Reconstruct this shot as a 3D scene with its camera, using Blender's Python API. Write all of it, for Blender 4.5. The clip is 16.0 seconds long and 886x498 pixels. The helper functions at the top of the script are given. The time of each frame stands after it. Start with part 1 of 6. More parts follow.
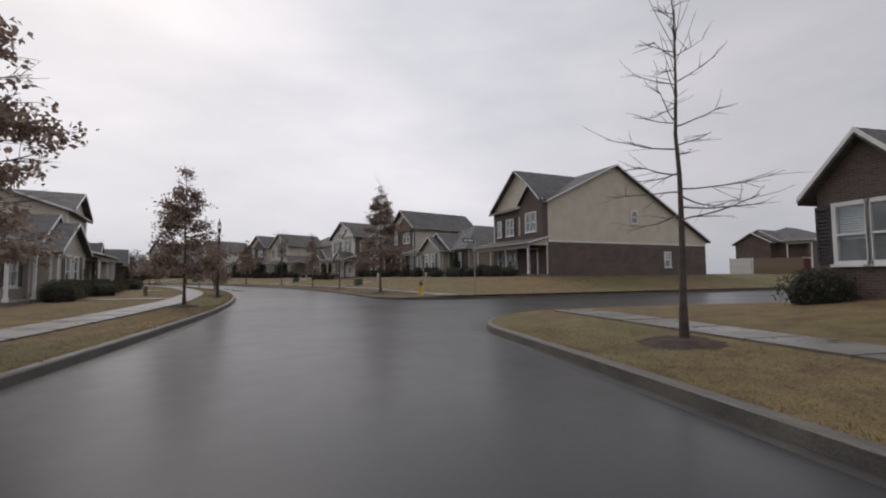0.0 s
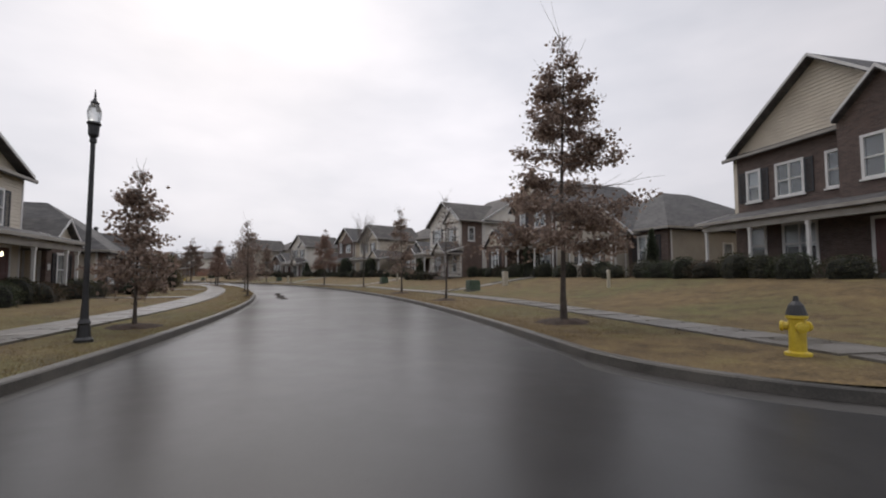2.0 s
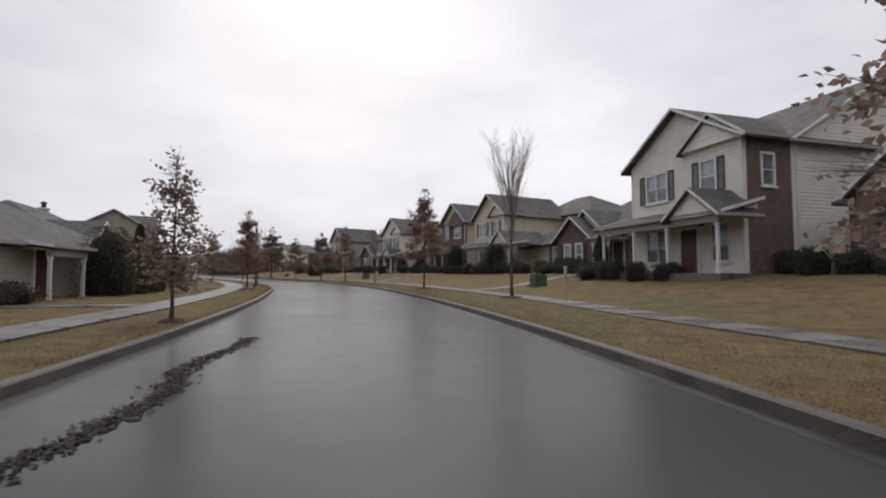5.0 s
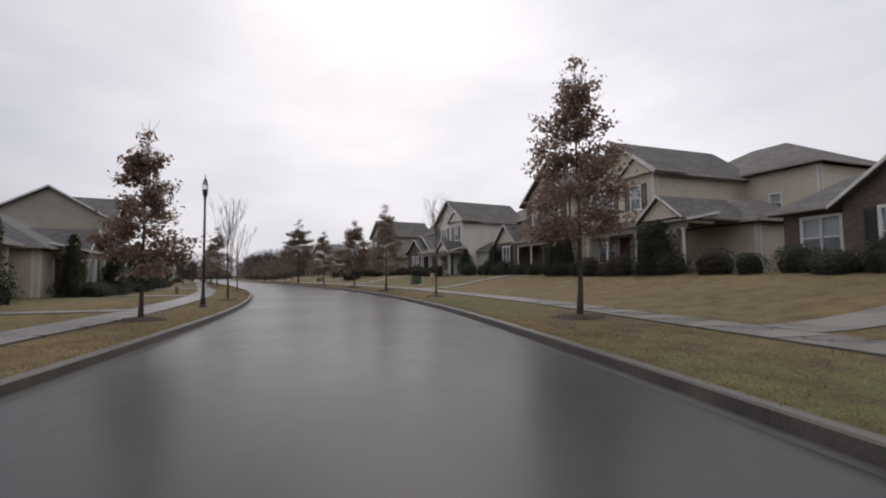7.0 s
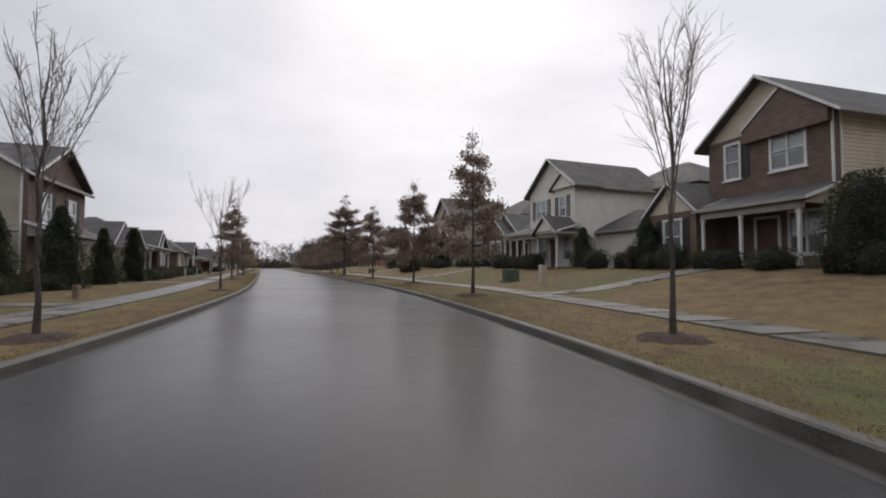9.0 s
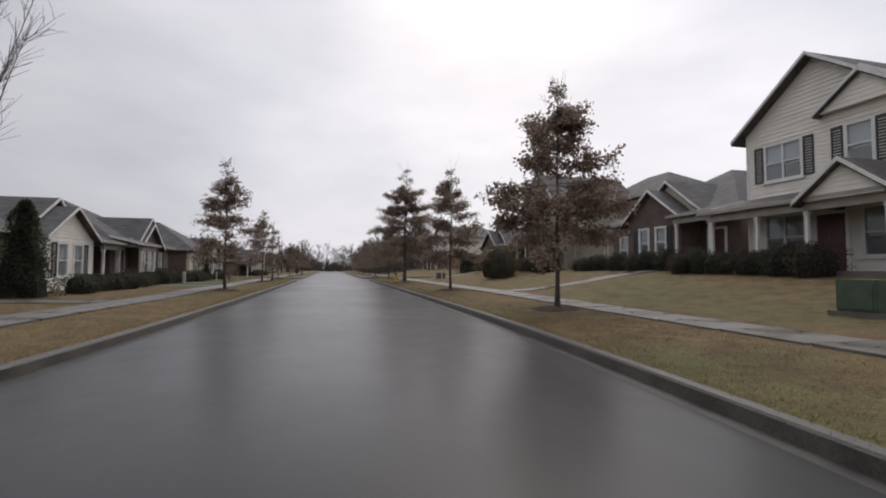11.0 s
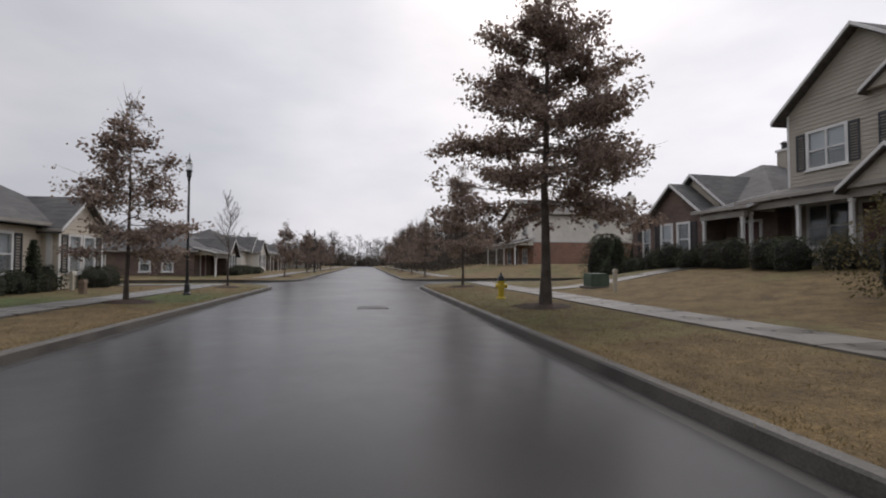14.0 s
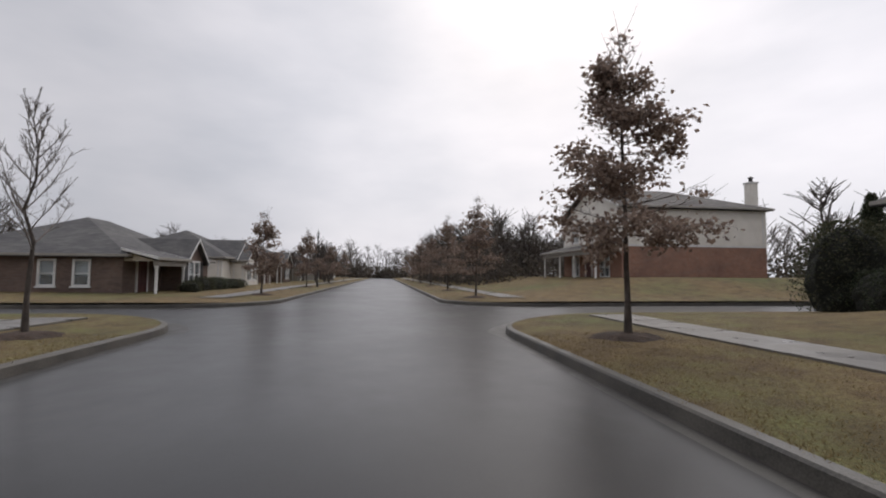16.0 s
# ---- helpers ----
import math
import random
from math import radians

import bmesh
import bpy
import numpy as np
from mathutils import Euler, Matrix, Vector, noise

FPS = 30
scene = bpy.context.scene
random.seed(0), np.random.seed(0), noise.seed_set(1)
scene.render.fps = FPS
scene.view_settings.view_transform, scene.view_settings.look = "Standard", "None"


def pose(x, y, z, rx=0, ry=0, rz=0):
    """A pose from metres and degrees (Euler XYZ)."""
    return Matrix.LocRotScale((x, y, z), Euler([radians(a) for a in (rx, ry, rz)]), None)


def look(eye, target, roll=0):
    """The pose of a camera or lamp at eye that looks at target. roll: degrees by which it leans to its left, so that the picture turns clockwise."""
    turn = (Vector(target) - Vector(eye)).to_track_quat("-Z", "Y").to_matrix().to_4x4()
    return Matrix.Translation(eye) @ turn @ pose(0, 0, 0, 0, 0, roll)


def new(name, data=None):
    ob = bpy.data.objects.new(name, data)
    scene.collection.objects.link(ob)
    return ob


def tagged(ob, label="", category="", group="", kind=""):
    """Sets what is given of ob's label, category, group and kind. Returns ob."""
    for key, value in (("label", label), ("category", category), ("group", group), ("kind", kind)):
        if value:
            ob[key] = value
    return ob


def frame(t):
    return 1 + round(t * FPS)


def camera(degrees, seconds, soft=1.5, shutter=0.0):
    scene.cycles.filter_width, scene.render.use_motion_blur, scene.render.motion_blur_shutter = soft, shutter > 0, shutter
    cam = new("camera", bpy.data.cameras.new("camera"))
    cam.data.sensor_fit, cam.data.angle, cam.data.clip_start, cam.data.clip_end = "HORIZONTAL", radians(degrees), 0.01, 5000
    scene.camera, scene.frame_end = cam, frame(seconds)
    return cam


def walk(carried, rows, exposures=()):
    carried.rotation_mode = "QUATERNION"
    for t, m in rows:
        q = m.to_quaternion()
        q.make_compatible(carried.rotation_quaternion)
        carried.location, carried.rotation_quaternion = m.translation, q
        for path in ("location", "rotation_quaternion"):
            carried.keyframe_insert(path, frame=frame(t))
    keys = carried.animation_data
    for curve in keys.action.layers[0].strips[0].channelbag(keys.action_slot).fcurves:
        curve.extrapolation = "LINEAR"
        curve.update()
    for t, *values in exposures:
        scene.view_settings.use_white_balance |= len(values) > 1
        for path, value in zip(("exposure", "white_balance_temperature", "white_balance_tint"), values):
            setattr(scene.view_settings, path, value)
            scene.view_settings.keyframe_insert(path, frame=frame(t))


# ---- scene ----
cam = camera(90.2, 16.0, soft=2.0)
PATH = [
    (0.0, pose(0.00, 0.00, 1.3, 93.45, 0.42, -0.00)),
    (0.5, pose(-0.91, 5.12, 1.3, 93.65, 0.37, 3.76)),
    (1.0, pose(-2.16, 10.21, 1.3, 93.89, 0.98, 7.56)),
    (1.5, pose(-3.52, 14.74, 1.3, 93.48, 0.62, 10.03)),
    (2.0, pose(-4.82, 18.46, 1.3, 93.50, -0.01, 12.24)),
    (2.5, pose(-6.40, 22.42, 1.3, 93.16, -0.21, 14.61)),
    (3.0, pose(-8.09, 26.29, 1.3, 92.81, 0.36, 16.61)),
    (3.5, pose(-9.97, 30.17, 1.3, 92.60, 0.35, 18.92)),
    (4.0, pose(-11.87, 33.70, 1.3, 92.56, 0.15, 21.16)),
    (4.8, pose(-15.30, 39.43, 1.3, 92.89, -0.00, 24.33)),
    (5.5, pose(-18.68, 44.51, 1.3, 93.18, -0.00, 26.70)),
    (6.3, pose(-22.95, 50.39, 1.3, 93.55, 0.40, 29.01)),
    (6.5, pose(-24.07, 51.86, 1.3, 93.42, 0.57, 29.55)),
    (7.0, pose(-26.96, 55.50, 1.3, 93.24, 0.63, 30.88)),
    (7.5, pose(-29.59, 58.67, 1.3, 93.00, 0.81, 32.33)),
    (8.0, pose(-32.22, 61.67, 1.3, 92.97, 0.61, 34.13)),
    (8.5, pose(-34.64, 64.24, 1.3, 92.70, -0.01, 36.12)),
    (9.0, pose(-37.23, 66.79, 1.3, 92.17, -0.09, 38.36)),
    (9.7, pose(-41.16, 70.33, 1.3, 92.54, -0.00, 41.29)),
    (10.2, pose(-44.19, 72.84, 1.3, 92.67, -0.00, 43.24)),
    (10.7, pose(-47.41, 75.33, 1.3, 92.64, -0.00, 45.08)),
    (11.3, pose(-51.55, 78.30, 1.3, 92.42, 0.06, 47.16)),
    (11.5, pose(-52.99, 79.28, 1.3, 92.35, 0.47, 47.84)),
    (12.0, pose(-56.51, 81.60, 1.3, 92.36, 0.69, 49.24)),
    (12.5, pose(-59.84, 83.70, 1.3, 92.75, 0.20, 50.21)),
    (13.0, pose(-63.40, 85.89, 1.3, 93.10, -0.16, 50.65)),
    (13.5, pose(-67.07, 88.11, 1.3, 92.52, -0.00, 50.78)),
    (14.0, pose(-70.35, 90.11, 1.3, 91.85, -0.05, 50.50)),
    (14.5, pose(-73.48, 91.99, 1.3, 91.95, -0.10, 51.00)),
    (15.0, pose(-76.14, 93.52, 1.3, 93.26, -0.18, 52.24)),
    (15.5, pose(-78.99, 95.12, 1.3, 93.26, 0.17, 52.68)),
    (16.0, pose(-81.53, 96.54, 1.3, 93.39, -0.36, 52.95)),
]
walk(cam, PATH, [(0.0, -0.16), (0.7, -0.06), (1.4, 0.0), (16.0, 0.0)])

# ---------------------------------------------------------------- sky and sun
world = bpy.data.worlds.new("overcast")
scene.world = world
world.use_nodes = True
wn = world.node_tree
wn.nodes.clear()
w_out = wn.nodes.new("ShaderNodeOutputWorld")
w_bg = wn.nodes.new("ShaderNodeBackground")
w_sky = wn.nodes.new("ShaderNodeTexSky")
w_sky.sky_type = "NISHITA"
w_sky.sun_disc = False
w_sky.sun_elevation = radians(38)
w_sky.sun_rotation = radians(-40)
w_sky.dust_density = 6.0
w_scale = wn.nodes.new("ShaderNodeVectorMath")
w_scale.operation = "SCALE"
w_scale.inputs["Scale"].default_value = 0.09
w_tc = wn.nodes.new("ShaderNodeTexCoord")
w_map = wn.nodes.new("ShaderNodeMapping")
w_map.inputs["Scale"].default_value = (1.0, 1.0, 2.6)
w_noise = wn.nodes.new("ShaderNodeTexNoise")
w_noise.inputs["Scale"].default_value = 1.6
w_noise.inputs["Detail"].default_value = 5.0
w_noise.inputs["Roughness"].default_value = 0.5
w_ramp = wn.nodes.new("ShaderNodeValToRGB")
w_ramp.color_ramp.elements[0].position = 0.3
w_ramp.color_ramp.elements[0].color = (0.6, 0.622, 0.695, 1)
w_ramp.color_ramp.elements[1].position = 0.72
w_ramp.color_ramp.elements[1].color = (0.96, 0.935, 0.99, 1)
w_mix = wn.nodes.new("ShaderNodeMix")
w_mix.data_type = "RGBA"
w_mix.inputs[0].default_value = 0.93
wn.links.new(w_tc.outputs["Generated"], w_map.inputs["Vector"])
wn.links.new(w_map.outputs["Vector"], w_noise.inputs["Vector"])
wn.links.new(w_noise.outputs["Fac"], w_ramp.inputs["Fac"])
wn.links.new(w_sky.outputs["Color"], w_scale.inputs[0])
wn.links.new(w_scale.outputs["Vector"], w_mix.inputs[6])
wn.links.new(w_ramp.outputs["Color"], w_mix.inputs[7])
# the cloud is thinnest round the veiled sun and overhead, and greyer towards the sides
SUN_WAY = Vector((-25, 45, 22)).normalized()
w_dot = wn.nodes.new("ShaderNodeVectorMath")
w_dot.operation = "DOT_PRODUCT"
w_dot.inputs[1].default_value = SUN_WAY
wn.links.new(w_tc.outputs["Generated"], w_dot.inputs[0])
w_near = wn.nodes.new("ShaderNodeMapRange")
w_near.interpolation_type = "SMOOTHSTEP"
for k, v in (("From Min", 0.45), ("From Max", 0.97), ("To Min", 0.75), ("To Max", 1.03)):
    w_near.inputs[k].default_value = v
wn.links.new(w_dot.outputs["Value"], w_near.inputs["Value"])
w_sep = wn.nodes.new("ShaderNodeSeparateXYZ")
wn.links.new(w_tc.outputs["Generated"], w_sep.inputs[0])
w_high = wn.nodes.new("ShaderNodeMapRange")
w_high.interpolation_type = "SMOOTHSTEP"
for k, v in (("From Min", 0.5), ("From Max", 0.95), ("To Min", 1.0), ("To Max", 1.7)):
    w_high.inputs[k].default_value = v
wn.links.new(w_sep.outputs["Z"], w_high.inputs["Value"])
w_both = wn.nodes.new("ShaderNodeMath")
w_both.operation = "MULTIPLY"
wn.links.new(w_near.outputs["Result"], w_both.inputs[0])
wn.links.new(w_high.outputs["Result"], w_both.inputs[1])
w_lit = wn.nodes.new("ShaderNodeVectorMath")
w_lit.operation = "SCALE"
wn.links.new(w_mix.outputs[2], w_lit.inputs[0])
wn.links.new(w_both.outputs["Value"], w_lit.inputs["Scale"])
wn.links.new(w_lit.outputs["Vector"], w_bg.inputs["Color"])
w_bg.inputs["Strength"].default_value = 1.0
wn.links.new(w_bg.outputs["Background"], w_out.inputs["Surface"])

sun_data = bpy.data.lights.new("sun", "SUN")
sun_data.energy = 0.8
sun_data.angle = radians(35)
sun_data.color = (1.0, 0.94, 0.88)
sun = new("sun", sun_data)
sun.matrix_world = look((0, 0, 60), (25, -45, 0))


# ---------------------------------------------------------------- materials
def nodes_of(mat):
    nt = mat.node_tree
    return nt, nt.nodes["Principled BSDF"]


def blank(name, colour, rough, metal=0.0):
    mat = bpy.data.materials.new(name)
    mat.use_nodes = True
    nt, b = nodes_of(mat)
    b.inputs["Base Color"].default_value = (*colour, 1)
    b.inputs["Roughness"].default_value = rough
    b.inputs["Metallic"].default_value = metal
    return mat


def noise_node(nt, scale, detail=4.0, rough=0.55, vector=None):
    n = nt.nodes.new("ShaderNodeTexNoise")
    n.inputs["Scale"].default_value = scale
    n.inputs["Detail"].default_value = detail
    n.inputs["Roughness"].default_value = rough
    if vector is not None:
        nt.links.new(vector, n.inputs["Vector"])
    return n


def ramp_node(nt, fac, stops):
    r = nt.nodes.new("ShaderNodeValToRGB")
    el = r.color_ramp.elements
    while len(el) < len(stops):
        el.new(0.5)
    for e, (p, c) in zip(el, stops):
        e.position = p
        e.color = (*c, 1)
    nt.links.new(fac, r.inputs["Fac"])
    return r


def mix_node(nt, fac, a, b, blend="MIX"):
    m = nt.nodes.new("ShaderNodeMix")
    m.data_type = "RGBA"
    m.blend_type = blend
    for sock, v in ((m.inputs[0], fac), (m.inputs[6], a), (m.inputs[7], b)):
        if isinstance(v, (int, float)):
            sock.default_value = v
        elif isinstance(v, tuple):
            sock.default_value = (*v, 1)
        else:
            nt.links.new(v, sock)
    return m.outputs[2]


def math_node(nt, op, a, b=None, clamp=False):
    m = nt.nodes.new("ShaderNodeMath")
    m.operation = op
    m.use_clamp = clamp
    for sock, v in zip(m.inputs, (a, b)):
        if v is None:
            continue
        if isinstance(v, (int, float)):
            sock.default_value = v
        else:
            nt.links.new(v, sock)
    return m.outputs[0]


def bump_node(nt, b, height, strength=0.4, distance=0.01):
    n = nt.nodes.new("ShaderNodeBump")
    n.inputs["Strength"].default_value = strength
    n.inputs["Distance"].default_value = distance
    nt.links.new(height, n.inputs["Height"])
    nt.links.new(n.outputs["Normal"], b.inputs["Normal"])


def object_coord(nt):
    return nt.nodes.new("ShaderNodeTexCoord").outputs["Object"]


def mottled(name, c1, c2, rough, scale=6.0, fine=60.0, bump=0.3, dist=0.005, metal=0.0, rough2=None):
    """Two-scale variation between two colours, with grain."""
    mat = blank(name, c1, rough, metal)
    nt, b = nodes_of(mat)
    oc = object_coord(nt)
    big = noise_node(nt, scale, 4, 0.6, oc)
    small = noise_node(nt, fine, 3, 0.6, oc)
    f = math_node(nt, "ADD", math_node(nt, "MULTIPLY", big.outputs["Fac"], 0.65), math_node(nt, "MULTIPLY", small.outputs["Fac"], 0.35))
    r = ramp_node(nt, f, [(0.38, c1), (0.62, c2)])
    nt.links.new(r.outputs["Color"], b.inputs["Base Color"])
    bump_node(nt, b, small.outputs["Fac"], bump, dist)
    if rough2 is not None:
        rr = nt.nodes.new("ShaderNodeMapRange")
        rr.inputs["From Min"].default_value, rr.inputs["From Max"].default_value = 0.35, 0.65
        rr.inputs["To Min"].default_value, rr.inputs["To Max"].default_value = rough, rough2
        nt.links.new(big.outputs["Fac"], rr.inputs["Value"])
        nt.links.new(rr.outputs["Result"], b.inputs["Roughness"])
    return mat


def wall_coord(nt):
    """x + y along the wall, z up: for walls that run along either axis."""
    sep = nt.nodes.new("ShaderNodeSeparateXYZ")
    nt.links.new(object_coord(nt), sep.inputs[0])
    comb = nt.nodes.new("ShaderNodeCombineXYZ")
    nt.links.new(math_node(nt, "ADD", sep.outputs["X"], sep.outputs["Y"]), comb.inputs["X"])
    nt.links.new(sep.outputs["Z"], comb.inputs["Y"])
    return comb.outputs[0], sep


def brick_material(name, c1, c2, mortar):
    mat = blank(name, c1, 0.8)
    nt, b = nodes_of(mat)
    vec, sep = wall_coord(nt)
    t = nt.nodes.new("ShaderNodeTexBrick")
    nt.links.new(vec, t.inputs["Vector"])
    t.inputs["Scale"].default_value = 1.0
    t.inputs["Brick Width"].default_value = 0.21
    t.inputs["Row Height"].default_value = 0.075
    t.inputs["Mortar Size"].default_value = 0.006
    t.inputs["Color1"].default_value = (*c1, 1)
    t.inputs["Color2"].default_value = (*c2, 1)
    t.inputs["Mortar"].default_value = (*mortar, 1)
    n = noise_node(nt, 0.9, 4, 0.6, object_coord(nt))
    stain = ramp_node(nt, n.outputs["Fac"], [(0.35, (0.78, 0.78, 0.8)), (0.65, (1.1, 1.08, 1.05))])
    col = mix_node(nt, 1.0, t.outputs["Color"], stain.outputs["Color"], "MULTIPLY")
    nt.links.new(col, b.inputs["Base Color"])
    bump_node(nt, b, math_node(nt, "SUBTRACT", 1.0, t.outputs["Fac"]), 0.5, 0.006)
    return mat


def siding_material(name, colour, dirty):
    mat = blank(name, colour, 0.5)
    nt, b = nodes_of(mat)
    vec, sep = wall_coord(nt)
    lap = math_node(nt, "FRACT", math_node(nt, "DIVIDE", sep.outputs["Z"], 0.17))
    n = noise_node(nt, 1.1, 5, 0.6, object_coord(nt))
    r = ramp_node(nt, n.outputs["Fac"], [(0.3, dirty), (0.6, colour)])
    nt.links.new(r.outputs["Color"], b.inputs["Base Color"])
    bump_node(nt, b, math_node(nt, "SUBTRACT", 1.0, lap), 0.9, 0.02)
    return mat


def shingle_material(name, c1, c2):
    mat = blank(name, c1, 0.8)
    nt, b = nodes_of(mat)
    vec, sep = wall_coord(nt)
    t = nt.nodes.new("ShaderNodeTexBrick")
    nt.links.new(vec, t.inputs["Vector"])
    t.inputs["Scale"].default_value = 1.0
    t.inputs["Brick Width"].default_value = 0.3
    t.inputs["Row Height"].default_value = 0.085
    t.inputs["Mortar Size"].default_value = 0.004
    t.inputs["Color1"].default_value = (*c1, 1)
    t.inputs["Color2"].default_value = (*c2, 1)
    t.inputs["Mortar"].default_value = (c1[0] * 0.6, c1[1] * 0.6, c1[2] * 0.6, 1)
    n = noise_node(nt, 0.7, 5, 0.6, object_coord(nt))
    streak = ramp_node(nt, n.outputs["Fac"], [(0.35, (0.75, 0.75, 0.78)), (0.65, (1.2, 1.2, 1.18))])
    nt.links.new(mix_node(nt, 1.0, t.outputs["Color"], streak.outputs["Color"], "MULTIPLY"), b.inputs["Base Color"])
    bump_node(nt, b, math_node(nt, "SUBTRACT", 1.0, t.outputs["Fac"]), 0.5, 0.01)
    return mat


def asphalt_material():
    """Wet asphalt: dark stone under a film of water, with wetter and drier patches."""
    mat = blank("wet_asphalt", (0.04, 0.04, 0.042), 0.25)
    nt, b = nodes_of(mat)
    oc = object_coord(nt)
    big = noise_node(nt, 0.22, 5, 0.55, oc)
    mid = noise_node(nt, 2.2, 5, 0.6, oc)
    fine = noise_node(nt, 90.0, 2, 0.6, oc)
    f = math_node(nt, "ADD", math_node(nt, "MULTIPLY", mid.outputs["Fac"], 0.5), math_node(nt, "MULTIPLY", fine.outputs["Fac"], 0.5))
    r = ramp_node(nt, f, [(0.35, (0.008, 0.008, 0.0085)), (0.65, (0.02, 0.0195, 0.0195))])
    nt.links.new(r.outputs["Color"], b.inputs["Base Color"])
    rr = nt.nodes.new("ShaderNodeMapRange")
    rr.inputs["From Min"].default_value, rr.inputs["From Max"].default_value = 0.38, 0.62
    rr.inputs["To Min"].default_value, rr.inputs["To Max"].default_value = 0.4, 0.52
    both = math_node(nt, "ADD", math_node(nt, "MULTIPLY", big.outputs["Fac"], 0.65), math_node(nt, "MULTIPLY", mid.outputs["Fac"], 0.35))
    nt.links.new(both, rr.inputs["Value"])
    nt.links.new(rr.outputs["Result"], b.inputs["Roughness"])
    b.inputs["IOR"].default_value = 1.28
    # thin film of rain over the stones
    b.inputs["Coat Weight"].default_value = 0.62
    b.inputs["Coat Roughness"].default_value = 0.27
    b.inputs["Coat IOR"].default_value = 1.36
    bump_node(nt, b, math_node(nt, "ADD", fine.outputs["Fac"], math_node(nt, "MULTIPLY", mid.outputs["Fac"], 0.35)), 0.12, 0.006)
    return mat


GREEN_LAWN = [(-82.4, 85.1, 4.0), (-87.0, 88.0, 3.6), (-86.9, 92.5, 2.6)]


def grass_material():
    mat = blank("dormant_grass", (0.2, 0.15, 0.07), 0.9)
    nt, b = nodes_of(mat)
    oc = object_coord(nt)
    patch = noise_node(nt, 0.12, 5, 0.6, oc)
    mid = noise_node(nt, 1.7, 6, 0.72, oc)
    fine = noise_node(nt, 26.0, 4, 0.7, oc)
    straw = ramp_node(nt, fine.outputs["Fac"], [(0.3, (0.066, 0.045, 0.019)), (0.5, (0.155, 0.106, 0.044)), (0.72, (0.255, 0.182, 0.082))])
    green = ramp_node(nt, fine.outputs["Fac"], [(0.3, (0.03, 0.05, 0.012)), (0.7, (0.105, 0.15, 0.038))])
    f = math_node(nt, "ADD", math_node(nt, "MULTIPLY", patch.outputs["Fac"], 0.7), math_node(nt, "MULTIPLY", mid.outputs["Fac"], 0.3))
    fr = ramp_node(nt, f, [(0.47, (0, 0, 0)), (0.66, (0.8, 0.8, 0.8))])
    # stretches of lawn where the grass has stayed green: (x, y, radius)
    green_f = fr.outputs["Color"]
    for gx, gy, gr in GREEN_LAWN:
        d = nt.nodes.new("ShaderNodeVectorMath")
        d.operation = "DISTANCE"
        nt.links.new(oc, d.inputs[0])
        d.inputs[1].default_value = (gx, gy, 0.3)
        wob = math_node(nt, "ADD", math_node(nt, "DIVIDE", d.outputs["Value"], gr), math_node(nt, "MULTIPLY", mid.outputs["Fac"], 0.8))
        green_f = math_node(nt, "MAXIMUM", green_f, math_node(nt, "MULTIPLY", math_node(nt, "SUBTRACT", 1.45, wob, True), 1.6, True))
    soil = ramp_node(nt, mid.outputs["Fac"], [(0.36, (0.55, 0.52, 0.48)), (0.52, (1.0, 0.98, 0.94)), (0.66, (1.3, 1.26, 1.18))])
    col = mix_node(nt, green_f, straw.outputs["Color"], green.outputs["Color"])
    nt.links.new(mix_node(nt, 1.0, col, soil.outputs["Color"], "MULTIPLY"), b.inputs["Base Color"])
    bump_node(nt, b, math_node(nt, "ADD", fine.outputs["Fac"], mid.outputs["Fac"]), 0.9, 0.05)
    return mat


def leaf_material(name, c1, c2, c3):
    mat = blank(name, c1, 0.6)
    nt, b = nodes_of(mat)
    g = nt.nodes.new("ShaderNodeNewGeometry")
    r = ramp_node(nt, g.outputs["Random Per Island"], [(0.0, c1), (0.5, c2), (1.0, c3)])
    nt.links.new(r.outputs["Color"], b.inputs["Base Color"])
    # thin blades let part of the light through
    back = nt.nodes.new("ShaderNodeBsdfTranslucent")
    nt.links.new(r.outputs["Color"], back.inputs["Color"])
    mix = nt.nodes.new("ShaderNodeMixShader")
    mix.inputs[0].default_value = 0.5
    nt.links.new(b.outputs["BSDF"], mix.inputs[1])
    nt.links.new(back.outputs["BSDF"], mix.inputs[2])
    nt.links.new(mix.outputs["Shader"], nt.nodes["Material Output"].inputs["Surface"])
    return mat


def glass_material():
    mat = blank("window_glass", (0.85, 0.9, 0.92), 0.03)
    nt, b = nodes_of(mat)
    b.inputs["Transmission Weight"].default_value = 0.9
    b.inputs["IOR"].default_value = 1.45
    return mat


M_ASPHALT = asphalt_material()
M_CONCRETE = mottled("wet_concrete", (0.08, 0.073, 0.064), (0.17, 0.157, 0.14), 0.22, 0.8, 40, 0.3, 0.006, rough2=0.6)
M_KERB = mottled("kerb_concrete", (0.042, 0.038, 0.032), (0.115, 0.104, 0.088), 0.4, 1.6, 45, 0.4, 0.008, rough2=0.7)
M_GUTTER = mottled("gutter_concrete", (0.022, 0.02, 0.018), (0.048, 0.044, 0.039), 0.4, 1.6, 45, 0.3, 0.006, rough2=0.65)
M_GRASS = grass_material()
M_MULCH = mottled("bark_mulch", (0.025, 0.016, 0.011), (0.075, 0.045, 0.03), 0.9, 7, 40, 1.0, 0.04)
M_BARK = mottled("bark", (0.045, 0.036, 0.03), (0.11, 0.09, 0.074), 0.85, 5, 50, 0.9, 0.02)
M_TWIG = mottled("twig_bark", (0.13, 0.11, 0.097), (0.23, 0.2, 0.178), 0.85, 6, 40, 0.4, 0.01)
M_BRICK = brick_material("brown_brick", (0.115, 0.074, 0.06), (0.175, 0.115, 0.092), (0.20, 0.18, 0.16))
